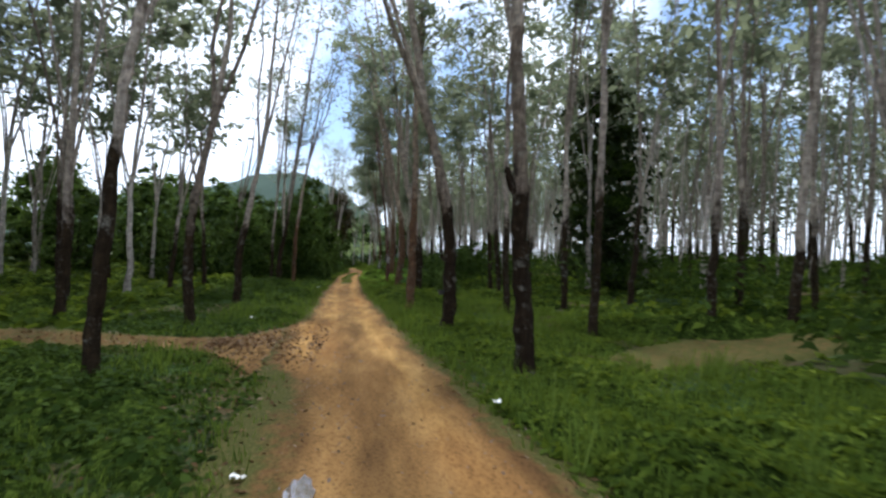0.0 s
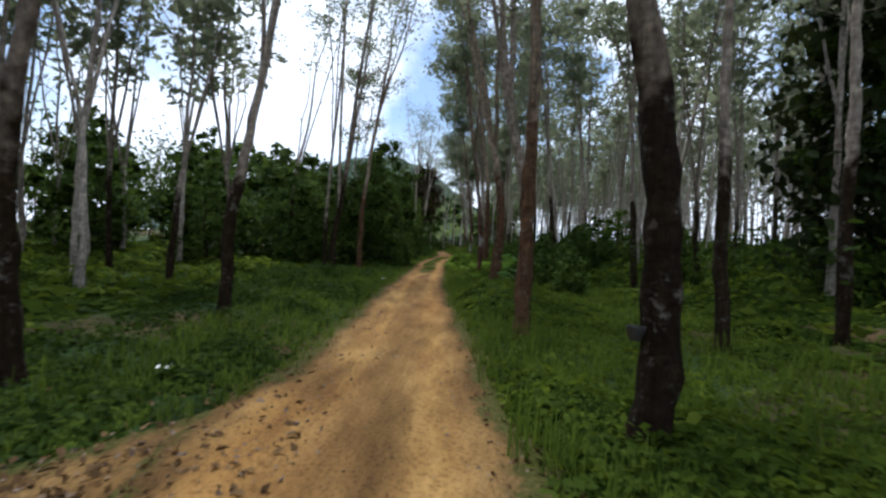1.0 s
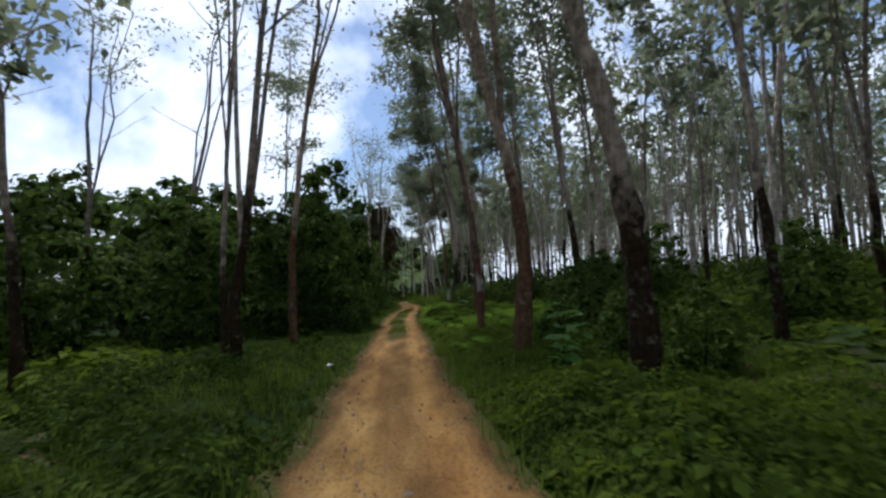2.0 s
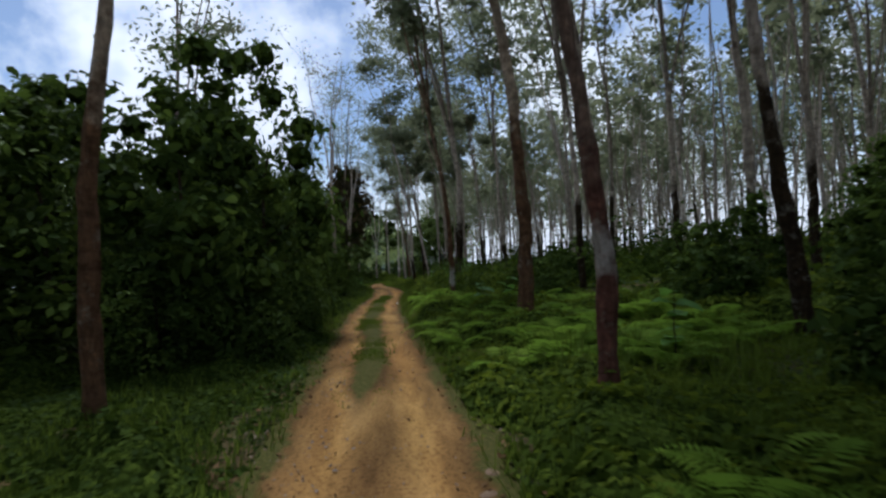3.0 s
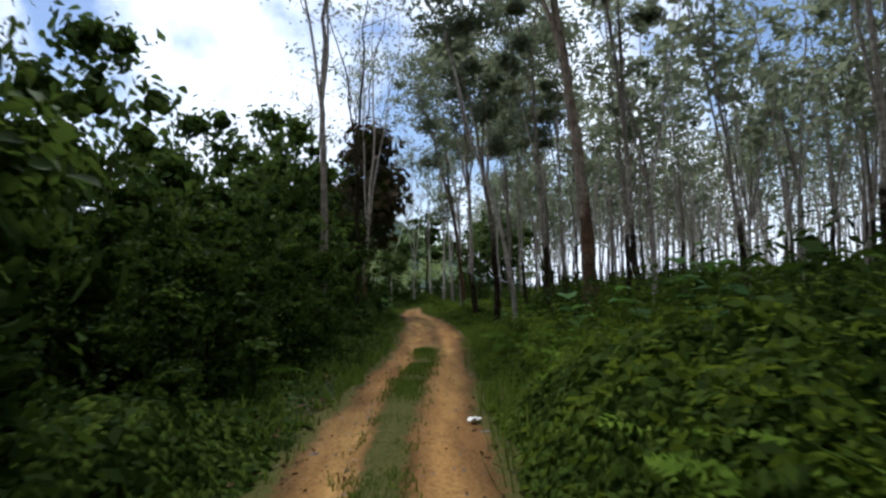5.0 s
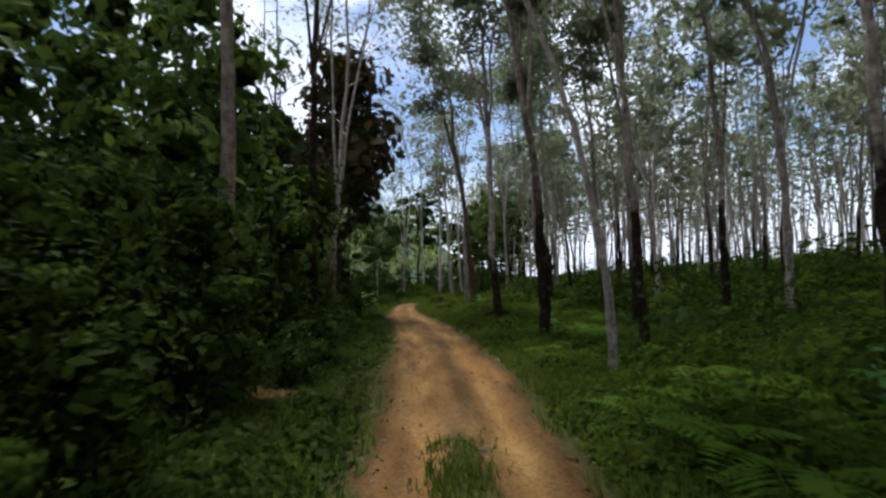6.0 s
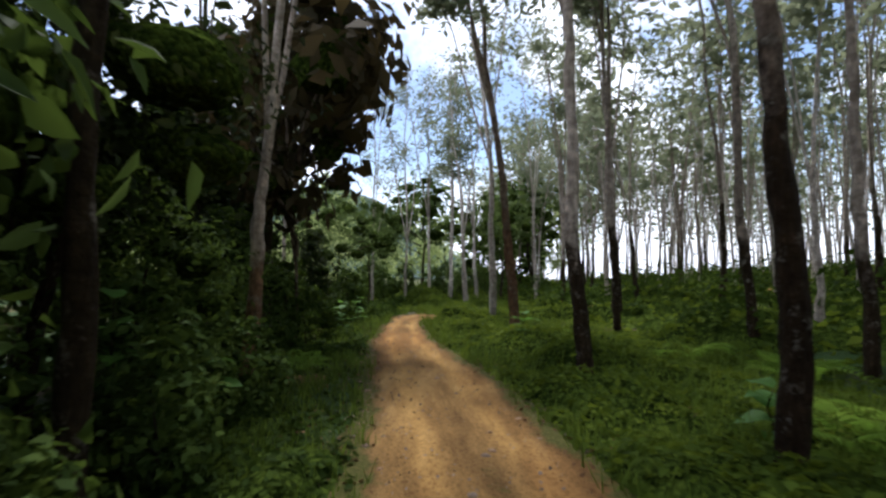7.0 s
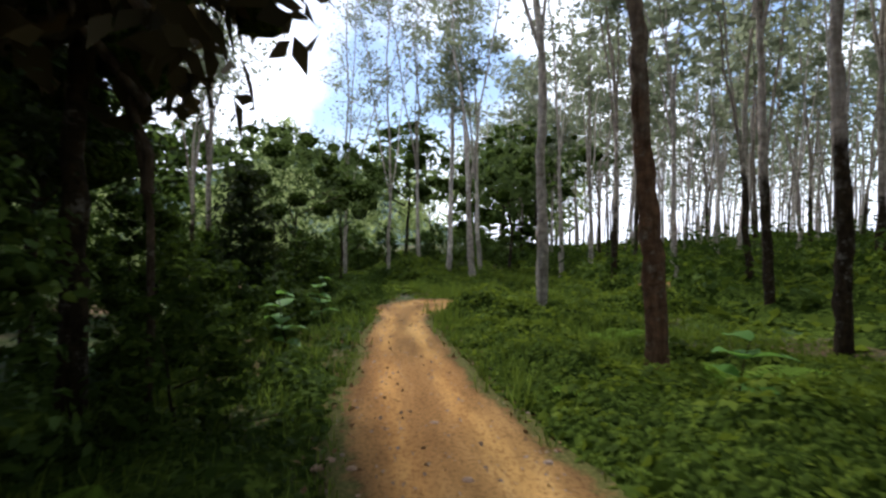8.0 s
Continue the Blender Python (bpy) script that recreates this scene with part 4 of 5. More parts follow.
THICKET = [
    ("dark", -2.05, 35.6, 1.0), ("dark", -2.1, 36.9, 1.2), ("dark", -2.15, 38.2, 1.3), ("dark", -2.1, 39.3, 1.1), ("dark", -2.2, 40.5, 1.4), ("dark", -2.25, 41.8, 1.3),
    ("dark", -2.3, 43.0, 1.2), ("dark", -2.35, 44.2, 1.1), ("dark", -2.3, 58.4, 1.0), ("dark", -2.3, 60.2, 1.1), ("dark", -2.4, 62.0, 1.2), ("dark", -2.5, 64.2, 1.2),
    ("dark", 3.7, 26.5, 1.2), ("dark", 4.3, 25.0, 1.4), ("dark", 3.5, 29.6, 1.2), ("dark", 4.7, 28.4, 1.5), ("dark", 4.5, 31.2, 1.8), ("dark", 5.4, 35.4, 1.6),
    ("dark", 6.9, 36.4, 2.0), ("dark", 7.0, 33.4, 2.3), ("dark", 8.6, 35.0, 2.6), ("dark", 5.2, 43.6, 1.5), ("dark", 6.6, 45.0, 1.6), ("dark", 4.1, 40.2, 1.3), ("dark", 5.8, 31.0, 2.0),
    ("vine", 3.6, 41.6, 1.0), ("vine", 3.0, 46.8, 0.9), ("vine", 4.2, 51.0, 1.2), ("dark", 5.6, 50.4, 1.5), ("dark", 8.4, 41.5, 1.7), ("dark", 8.5, 28.5, 2.2),
    ("dark", -6.2, 33.4, 4.3), ("dark", -9.0, 31.0, 4.2), ("dark", -12.0, 36.0, 5.8), ("dark", -3.4, 36.8, 5.6, 0.82), ("dark", -3.05, 39.6, 6.9, 0.7),
    ("dark", -5.6, 36.4, 4.9), ("dark", -8.2, 36.8, 5.3), ("dark", -7.3, 39.6, 5.8), ("dark", -4.6, 41.8, 5.9, 0.9), ("dark", -6.8, 43.2, 5.2, 0.95),
    ("dark", -3.5, 45.0, 4.7, 0.75), ("dark", -5.0, 44.4, 5.0, 0.7), ("vine", -3.9, 46.6, 3.4, 0.8), ("dark", -4.7, 50.3, 5.3, 0.74), ("vine", -5.9, 47.6, 4.2, 0.8), ("vine", -6.6, 51.4, 5.0, 0.8),
    ("vine", -3.3, 49.9, 2.6), ("vine", -6.0, 53.4, 4.4), ("vine", -3.4, 52.6, 3.0), ("vine", -3.6, 55.6, 3.2), ("vine", -6.2, 57.2, 4.8),
    ("dark", -9.8, 41.5, 6.4), ("dark", -10.5, 47.0, 6.4), ("dark", -10.0, 54.0, 5.0), ("dark", -14.5, 42.0, 7.0), ("dark", -15.5, 33.0, 6.0),
    ("dark", -3.5, 35.4, 2.2), ("dark", -2.9, 37.6, 2.2), ("dark", -2.6, 39.6, 1.9), ("dark", -2.9, 41.4, 2.6), ("dark", -2.8, 43.2, 2.4), ("vine", -2.7, 45.0, 1.6),
    ("vine", -2.9, 47.2, 2.0), ("vine", -2.8, 49.4, 1.6), ("vine", -3.2, 51.2, 2.4), ("vine", -2.7, 53.2, 1.5), ("vine", -3.0, 55.2, 1.7), ("vine", -4.6, 48.6, 3.4), ("vine", -4.8, 53.8, 3.2),
    ("dark", -30.0, 28.0, 6.0), ("dark", -34.0, 18.0, 6.0), ("dark", -28.0, 22.0, 4.5), ("dark", -24.0, 25.5, 4.5), ("dark", -17.5, 28.0, 4.0),
    ("dark", -13.0, 30.0, 4.4), ("dark", -32.0, 12.0, 5.0), 
    ("dark", -2.9, 60.0, 1.4), ("dark", -3.0, 63.0, 1.6), ("dark", -3.6, 65.8, 2.0), ("dark", -2.9, 56.8, 1.5),
    ("vine", -3.0, 70.0, 1.3), ("vine", -3.0, 74.0, 1.2), ("vine", -3.2, 78.5, 1.8), ("vine", -4.5, 88.0, 2.0), ("dark", -19.0, 38.0, 7.0), ("dark", -20.0, 31.0, 6.0), ("dark", -15.0, 49.0, 8.0),
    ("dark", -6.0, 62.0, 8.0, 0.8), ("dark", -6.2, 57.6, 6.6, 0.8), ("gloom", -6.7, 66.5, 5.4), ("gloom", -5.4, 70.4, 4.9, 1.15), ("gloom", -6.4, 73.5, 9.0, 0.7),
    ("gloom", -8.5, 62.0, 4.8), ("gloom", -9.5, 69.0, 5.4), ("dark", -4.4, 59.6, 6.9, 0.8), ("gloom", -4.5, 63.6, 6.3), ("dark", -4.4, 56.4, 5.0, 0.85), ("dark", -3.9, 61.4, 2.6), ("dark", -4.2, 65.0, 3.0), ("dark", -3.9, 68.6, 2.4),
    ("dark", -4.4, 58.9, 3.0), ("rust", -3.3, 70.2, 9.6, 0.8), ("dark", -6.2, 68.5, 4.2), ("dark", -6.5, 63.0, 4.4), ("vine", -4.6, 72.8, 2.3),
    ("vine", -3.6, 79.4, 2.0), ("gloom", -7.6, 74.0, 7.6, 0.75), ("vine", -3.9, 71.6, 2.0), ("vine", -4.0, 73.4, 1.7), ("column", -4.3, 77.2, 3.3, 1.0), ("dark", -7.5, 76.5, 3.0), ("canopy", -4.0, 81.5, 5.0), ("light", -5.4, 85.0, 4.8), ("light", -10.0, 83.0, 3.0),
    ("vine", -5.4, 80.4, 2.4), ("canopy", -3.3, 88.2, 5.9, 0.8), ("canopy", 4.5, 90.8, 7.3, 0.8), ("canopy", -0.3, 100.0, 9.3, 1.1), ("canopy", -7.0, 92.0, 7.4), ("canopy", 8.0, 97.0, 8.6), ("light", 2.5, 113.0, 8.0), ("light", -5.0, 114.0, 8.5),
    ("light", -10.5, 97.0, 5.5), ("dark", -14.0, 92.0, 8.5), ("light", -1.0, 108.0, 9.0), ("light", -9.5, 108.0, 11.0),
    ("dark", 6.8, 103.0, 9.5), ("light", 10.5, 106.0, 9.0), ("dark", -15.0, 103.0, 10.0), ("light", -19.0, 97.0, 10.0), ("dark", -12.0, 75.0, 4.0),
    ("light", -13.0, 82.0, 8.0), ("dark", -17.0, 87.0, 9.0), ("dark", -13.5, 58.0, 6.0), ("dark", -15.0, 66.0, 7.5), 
    ("column", 10.1, 22.6, 9.3, 0.8), ("dark", 11.3, 22.0, 2.4), ("dark", -9.5, 92.0, 2.6), ("dark", -7.0, 93.5, 2.8), ("dark", -4.4, 94.0, 2.4), ("dark", 0.6, 95.0, 2.4), ("dark", -2.9, 94.5, 2.6), ("dark", -5.8, 95.2, 2.7), ("dark", 3.8, 95.8, 2.6), ("dark", -8.2, 95.0, 2.6), ("dark", 1.5, 98.0, 2.8), ("dark", -4.0, 98.0, 3.0), ("dark", 5.0, 94.5, 2.2), ("dark", -1.5, 95.5, 2.6), ("dark", 2.5, 93.5, 2.4),
]
for k, (kind, x, y, tall, *slim) in enumerate(THICKET):
    shrub(kind, x, y, tall, (k * 47) % 360, *slim)


# ---- low growth ----
def scatter(rng, n, x0, x1, y0, y1, keep):
    """Random places beside the track, x counted from its edge."""
    y = rng.uniform(y0, y1, n)
    off = rng.uniform(x0, x1, n)
    sign = np.sign(x1 + x0)
    x = road_mid(y) + sign * road_half(y) + off
    k = keep(x, y)
    return x[k], y[k]


def off_tracks(x, y):
    side = (np.abs(y - side_mid(x)) < side_half(x) * 0.95) & (x < 0.5) & (x > -9)
    patch = (np.abs(y - 10.7) < 0.9) & (x > 5.4) & (x < 9.4)
    ahead = (y > 77) & (np.abs(np.hypot(np.minimum(x - 2.5, 0), y - 76.2) - 3.4 - 0.1 * np.maximum(x - 2.5, 0)) < np.where(x > 2.2, 0.2, 0.95)) & (x < 20)
    return ~side & ~patch & ~ahead


def clear(x, y):
    """How far the low growth comes into its own beside the side path, the bare patch and the bend: 0 on them, 1 away from them."""
    near = np.abs(y - side_mid(x)) - side_half(x)
    side = np.maximum(step(-0.1, 0.9, near), np.maximum(step(0.3, 0.9, x), 0.75 * step(9, 12, -x)))
    patch = step(0.7, 1.5, np.hypot((x - 7.4) / 2.2, (y - 10.7) / 0.9))
    ring = np.abs(np.hypot(np.minimum(x - 2.5, 0), y - 76.2) - 3.4 - 0.1 * np.maximum(x - 2.5, 0))
    ahead = np.maximum(step(0.4, 1.2, ring), np.maximum(step(0, 0.4, 77 - y), step(19, 21, x)))
    return side * patch * ahead


def mound(x, y):
    """How high the low growth stands, from place to place."""
    a = wave(x * 1.9 + 3, y * 1.5) * 0.4 + wave(x * 4.1, y * 3.7 + 5) * 0.35 + wave(x * 0.7, y * 0.6) * 0.35 + wave(x * 9.0 + 2, y * 8.0) * 0.35
    return np.clip(0.40 + 0.75 * a, 0.02, 1.1)


def chance(i, j, k):
    """A fixed random number for each cell of a grid."""
    f = np.sin(i * 127.1 + j * 311.7 + k * 74.7) * 43758.5453
    return f - np.floor(f)


def domes(x, y, cell, k):
    """Rounded plants side by side, each with its own width and height: 0 in the creases, up to 1 on the tops."""
    i0, j0 = np.floor(x / cell), np.floor(y / cell)
    best = np.zeros_like(x)
    for di in (-1, 0, 1):
        for dj in (-1, 0, 1):
            i, j = i0 + di, j0 + dj
            cx = (i + 0.5 + 0.8 * (chance(i, j, k) - 0.5)) * cell
            cy = (j + 0.5 + 0.8 * (chance(i, j, k + 1) - 0.5)) * cell
            r = cell * (0.5 + 0.5 * chance(i, j, k + 2))
            d2 = ((x - cx) ** 2 + (y - cy) ** 2) / r ** 2
            best = np.maximum(best, (0.18 + 0.82 * chance(i, j, k + 3) ** 1.4) * np.sqrt(np.clip(1 - d2, 0, 1)))
    return best


# how tall the low growth stands along the track, on either side of it
GROW_Y = np.array([-5, 8, 13, 16, 24, 30, 33, 38, 42, 46, 52, 55, 58, 64, 69, 76, 90])
GROW_R = np.array([0.42, 0.42, 0.36, 0.3, 0.42, 0.46, 0.36, 0.42, 0.52, 0.62, 0.62, 0.45, 0.30, 0.32, 0.46, 0.6, 0.6])
GROW_L = np.array([0.30, 0.32, 0.2, 0.34, 0.36, 0.46, 0.5, 0.55, 0.55, 0.6, 0.6, 0.4, 0.3, 0.3, 0.36, 0.5, 0.6])


def growth(x, y):
    """Height of the cover of low plants over the ground."""
    d = x - road_mid(y)
    off = np.maximum(np.abs(d) - road_half(y), 3 * step(80.6, 81.6, y))
    tall = np.where(d > 0, np.interp(y, GROW_Y, GROW_R), np.interp(y, GROW_Y, GROW_L))
    tall = tall * (0.85 + 0.5 * wave(x * 0.9 + 3, y * 0.7)) * (0.10 + 0.90 * step(0.05, 0.9, off + 0.3 * wave(x * 2.3, y * 2.1)))
    tall = tall * (0.16 + 0.84 * step(-0.30, 0.22, wave(x * 1.25 + 9, y * 0.95 + 4) + 0.35 * wave(x * 3.3, y * 3.1)))
    return tall * clear(x, y) * (1.05 * domes(x, y, 1.3, 3) + 0.52 * domes(x + 0.3, y, 0.46, 9) + 0.05)


def cover(name, rng, x0, x1, y0, y1, cell, n, size, mat, label, keep):
    """A close cover of creepers and herbs: a matted body, coloured dark for shade, and the leaves that clothe it, set
    to its slopes.
    """
    mids = np.arange(y0, y1, cell)
    gx, gy = np.meshgrid(np.arange(x0, x1 + cell, cell), mids)
    gx = gx + np.sign(x0 + x1) * road_half(gy) + road_mid(gy)
    h = growth(gx, gy)
    v = np.stack([gx, gy, land(gx, gy) + h * 0.92 - 0.045], -1).reshape(-1, 3)
    w = gx.shape[1]
    i = (np.arange(gx.shape[0] - 1)[:, None] * w + np.arange(w - 1)[None, :]).ravel()
    q = np.stack([i, i + 1, i + w + 1, i + w], 1)
    live = h.ravel() > 0.03
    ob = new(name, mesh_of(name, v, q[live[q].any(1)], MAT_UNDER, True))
    x, y = scatter(rng, n, x0, x1, y0, y1, keep)
    g, e = growth(x, y), 0.06
    nor = np.stack([-(growth(x + e, y) - growth(x - e, y)) / (2 * e), -(growth(x, y + e) - growth(x, y - e)) / (2 * e), np.ones(len(x))], 1)
    nor /= np.linalg.norm(nor, axis=1)[:, None]
    c = np.stack([x, y, land(x, y) + g], 1) + nor * rng.uniform(-0.05, 0.035, (len(x), 1)) * (size / 0.1) ** 0.5
    loose = rng.uniform(size=len(x)) < 0.10
    c[loose, 2] += rng.uniform(0.02, 0.16, loose.sum()) * np.clip(g[loose] * 3, 0.2, 1)
    c[:, 2] = np.maximum(c[:, 2], land(x, y) + 0.02)
    part("leaves", mesh_of("leaves", *leaves(rng, c, size * (0.75 + 0.9 * chance(np.floor(x / 0.5), np.floor(y / 0.5), 21))[:, None], 0.5, 0.0, 0.55, 0.0, nor * 0.5), mat), ob)
    return tagged(ob, label, "undergrowth", kind="stuff")


def blade_mesh(name, rng, x, y, tall, mat, label, per=6):
    """Tufts of bent grass blades."""
    h0 = tall * (0.35 + 0.9 * mound(x + 7, y))
    n = len(x) * per
    x = np.repeat(x, per) + rng.normal(size=n) * 0.045
    y = np.repeat(y, per) + rng.normal(size=n) * 0.045
    base = np.stack([x, y, land(x, y) - 0.01], 1)
    a = rng.uniform(0, 2 * np.pi, n)
    h = np.repeat(h0, per) * rng.uniform(0.5, 1.15, n)
    w = rng.uniform(0.005, 0.012, n)
    side = np.stack([np.cos(a), np.sin(a), np.zeros(n)], 1) * w[:, None]
    lean = np.stack([-np.sin(a), np.cos(a), np.zeros(n)], 1) * (h * rng.uniform(-0.75, 0.75, n))[:, None]
    up = np.stack([np.zeros(n), np.zeros(n), h], 1)
    v = np.stack([base - side, base + side, base + side * 0.35 + lean + up, base - side * 0.35 + lean + up], 1).reshape(-1, 3)
    return tagged(new(name, mesh_of(name, v, np.arange(4 * n).reshape(n, 4), mat)), label, "grass", kind="stuff")


rng = np.random.default_rng(40)
cover("low_herbs", rng, 0.1, 5.2, 1, 92, 0.125, 160000, 0.072, LEAF_HERB, "close cover of low leafy green plants under the rubber trees", off_tracks)
# same herbs as on the right; the left verge's shade is in the leaf colour
cover("low_herbs", rng, -3.8, -0.1, 1, 92, 0.125, 85000, 0.07, LEAF_VINE_SHADE, "close cover of low leafy plants beside the track, coloured dark for shade", off_tracks)
cover("low_herbs", rng, 5.1, 33, -4, 110, 0.35, 52000, 0.21, LEAF_HERB, "green undergrowth between the plantation rows", off_tracks)
cover("low_herbs", rng, -0.9, 0.6, 81, 92, 0.2, 3500, 0.13, LEAF_HERB, "green undergrowth closing the way past the bend", off_tracks)
cover("low_herbs", rng, -22, -0.2, 91, 128, 0.5, 9000, 0.32, LEAF_HERB, "green undergrowth past the bend", off_tracks)
cover("low_herbs", rng, 0.2, 22, 109, 128, 0.5, 5000, 0.32, LEAF_HERB, "green undergrowth beyond the plantation", off_tracks)
cover("low_herbs", rng, -24, -3.7, -4, 36, 0.35, 22000, 0.2, LEAF_HERB, "green undergrowth among the trees", off_tracks)


def tuft_mesh(name, rng, x, y, size, mat, label, per=46, grow=1.0):
    """Rounded leafy plants: leaves on the upper side of small domes, dark between them."""
    n = len(x)
    r = rng.uniform(0.16, 0.46, n) * rng.uniform(0.7, 1.3, n) * grow
    d = rng.normal(size=(n * per, 3))
    d[:, 2] = np.abs(d[:, 2]) * 1.1 - 0.25
    d /= np.linalg.norm(d, axis=1)[:, None]
    rr = np.repeat(r, per)[:, None]
    c = np.repeat(np.stack([x, y, land(x, y) + r * 0.75], 1), per, axis=0) + d * rr * np.array([1.0, 1.0, 1.05]) * rng.uniform(0.8, 1.1, (n * per, 1))
    c[:, 2] = np.maximum(c[:, 2], land(c[:, 0], c[:, 1]) + 0.03)
    return tagged(new(name, mesh_of(name, *leaves(rng, c, size, 0.5, 0.15, 0.45, 0.0, d * 0.55 + np.array([0, 0, 0.15])), mat)), label, "undergrowth", kind="stuff")


x, y = scatter(rng, 150, 0.9, 4.6, 43, 57, off_tracks)
tuft_mesh("leafy_tufts", rng, x, y, 0.08, LEAF_HERB, "tall leafy green tufts crowding the bank", 110, 1.4)
x, y = scatter(rng, 70, 1.4, 4.8, 42, 57, off_tracks)
tuft_mesh("leafy_tufts", rng, x, y, 0.12, LEAF_VINE_SHADE, "dark leafy bushes on the bank", 85, 1.7)
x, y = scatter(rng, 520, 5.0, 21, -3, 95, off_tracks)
tuft_mesh("leafy_tufts", rng, x, y, 0.2, LEAF_VINE_SHADE, "dark green bushy tufts between the plantation rows", 55, 2.2)
x, y = scatter(rng, 7000, 0.0, 4.6, 1, 92, off_tracks)
blade_mesh("grass", rng, x, y, 0.42, LEAF_GRASS, "rough green grass along the track")
x, y = scatter(rng, 7000, -2.4, 0.0, 1, 92, off_tracks)
blade_mesh("grass", rng, x, y, 0.23, LEAF_GRASS, "rough green grass along the track")
y = rng.uniform(32.6, 55, 5400)
x = road_mid(y) - 0.08 - 0.05 * np.sin(y * 0.8) + rng.normal(size=5400) * 0.12
blade_mesh("grass", rng, x, y, 0.12, LEAF_GRASS, "short grass between the wheel ruts", 5)


def frond_mesh(rng, length, arch):
    """One fern frond: an arching midrib with paired leaflets."""
    t = np.linspace(0, 1, 15)
    r = np.stack([t * length * 0.85, np.zeros(15), length * (0.62 * t - arch * t * t)], 1)
    pieces = [tube(r[::2], np.linspace(0.006, 0.002, 8), 3)]
    for i in range(2, 15):
        ln = length * 0.30 * math.sin(math.pi * (0.12 + 0.86 * t[i])) + 0.02
        for s in (-1, 1):
            a = r[i]
            tip = a + np.array([ln * 0.35, s * ln, -0.12 * ln])
            w = np.array([length * 0.026, 0, 0.0])
            mid = (a + tip) / 2 + np.array([0, 0, 0.02 * length])
            pieces.append((np.stack([a, mid - w, tip, mid + w]), np.array([[0, 1, 2, 3]])))
    return mesh_of("frond", *join(pieces), LEAF_FERN)


rng = np.random.default_rng(60)
FROND = [frond_mesh(rng, rng.uniform(0.55, 0.85), rng.uniform(0.5, 0.8)) for _ in range(5)]


def fern(x, y, size, k):
    root = new("fern")
    root.matrix_basis = stand(x, y, (k * 71) % 360, size)
    for i in range(8):
        f = part("frond", FROND[(i + k) % 5], root)
        f.matrix_basis = pose(0, 0, 0.02, (i * 13) % 17 - 8, -((i * 29 + k * 7) % 24), i * 45 + (i * 37 + k * 11) % 25)
    return tagged(root, "bright green fern with arching feathered fronds", "fern", "ferns beside the track")


k = 0
for y0, y1, x0, x1, count in ((33, 38, 0.9, 4.5, 46), (38, 46, 1.3, 3.8, 30), (44, 56, 1.35, 3.8, 56), (60, 80, 1.4, 5, 14), (24, 31, 1.2, 4, 2)):
    for _ in range(count):
        y = rng.uniform(y0, y1)
        x = float(road_mid(y) + road_half(y)) + rng.uniform(x0 - 0.4, x1)
        fern(x, y, rng.uniform(0.85, 1.3) * (1.25 if 40 < y < 56 else 1.0), k)
        k += 1
for x, y in ((-3.0, 66.4), (-2.6, 67.3), (-2.9, 68.1), (-3.2, 64.9), (-2.6, 51.0), (-2.5, 53.4)):
    fern(x, y, rng.uniform(0.8, 1.1), k)
    k += 1


def big_leaf_mesh(rng, length, wide):
    """A broad leaf: two rows of faces folded along the midrib, drooping to its tip."""
    t = np.linspace(0, 1, 7)
    w = wide * np.sin(np.pi * t ** 0.75) ** 0.8
    zz = 0.10 * length * t - 0.42 * length * t * t
    mid = np.stack([t * length, 0 * t, zz], 1)
    lf = mid + np.stack([0 * t, w, 0.18 * w + 0.01 * np.sin(9 * t)], 1)
    rt = mid + np.stack([0 * t, -w, 0.18 * w - 0.01 * np.sin(9 * t)], 1)
    v = np.concatenate([lf, mid, rt])
    i = np.arange(6)
    q = np.concatenate([np.stack([i + 7, i + 8, i + 1, i], 1), np.stack([i + 14, i + 15, i + 8, i + 7], 1)])
    return mesh_of("leaf", v, q, LEAF_BROAD, True)


BIG = [big_leaf_mesh(rng, 0.29, 0.115), big_leaf_mesh(rng, 0.34, 0.14), big_leaf_mesh(rng, 0.24, 0.11)]


def broadleaf(x, y, tall, count, k):
    root = new("sapling")
    root.matrix_basis = stand(x, y, (k * 53) % 360)
    g = np.random.default_rng(700 + k)
    p = wander(g, (0, 0, -0.05), (g.uniform(-0.1, 0.1), g.uniform(-0.1, 0.1), tall), 7, 0.03)
    part("stem", mesh_of("stem", *tube(p, np.linspace(0.014, 0.005, 7), 6), BARK, True), root)
    for i in range(count):
        f = 0.3 + 0.7 * (i + 0.5) / count
        at = p[min(6, int(f * 6.5))]
        lf = part("leaf", BIG[(i + k) % 3], root)
        lf.matrix_basis = pose(*at, g.uniform(-12, 12), g.uniform(-35, 5), i * 137.5) @ Matrix.Diagonal((*[g.uniform(0.75, 1.15)] * 3, 1))
    return tagged(root, "broad-leaved green sapling standing in the undergrowth", "plant", "saplings beside the track")


for k, (x, y, tall, count) in enumerate([
    (2.65, 26.3, 1.15, 16), (3.2, 26.9, 0.9, 12), (2.45, 25.6, 0.6, 9), (2.6, 38.6, 0.8, 10), (2.2, 39.4, 0.7, 9), (3.1, 48.6, 1.5, 13), (2.6, 49.4, 1.0, 10),
    (3.4, 49.9, 1.3, 12), (2.1, 50.6, 0.9, 9), (1.6, 47.0, 0.6, 8), (1.5, 69.2, 0.8, 11), (2.8, 62.9, 0.6, 8), (-3.0, 62.6, 1.4, 13),
    (-3.2, 66.0, 1.0, 10), (-2.8, 63.8, 0.7, 9), (3.3, 33.0, 0.9, 9), (2.9, 53.9, 0.7, 8), (-2.6, 72.6, 0.9, 10), (-2.5, 76.0, 0.9, 10)]):
    broadleaf(x, y, tall, count, k)


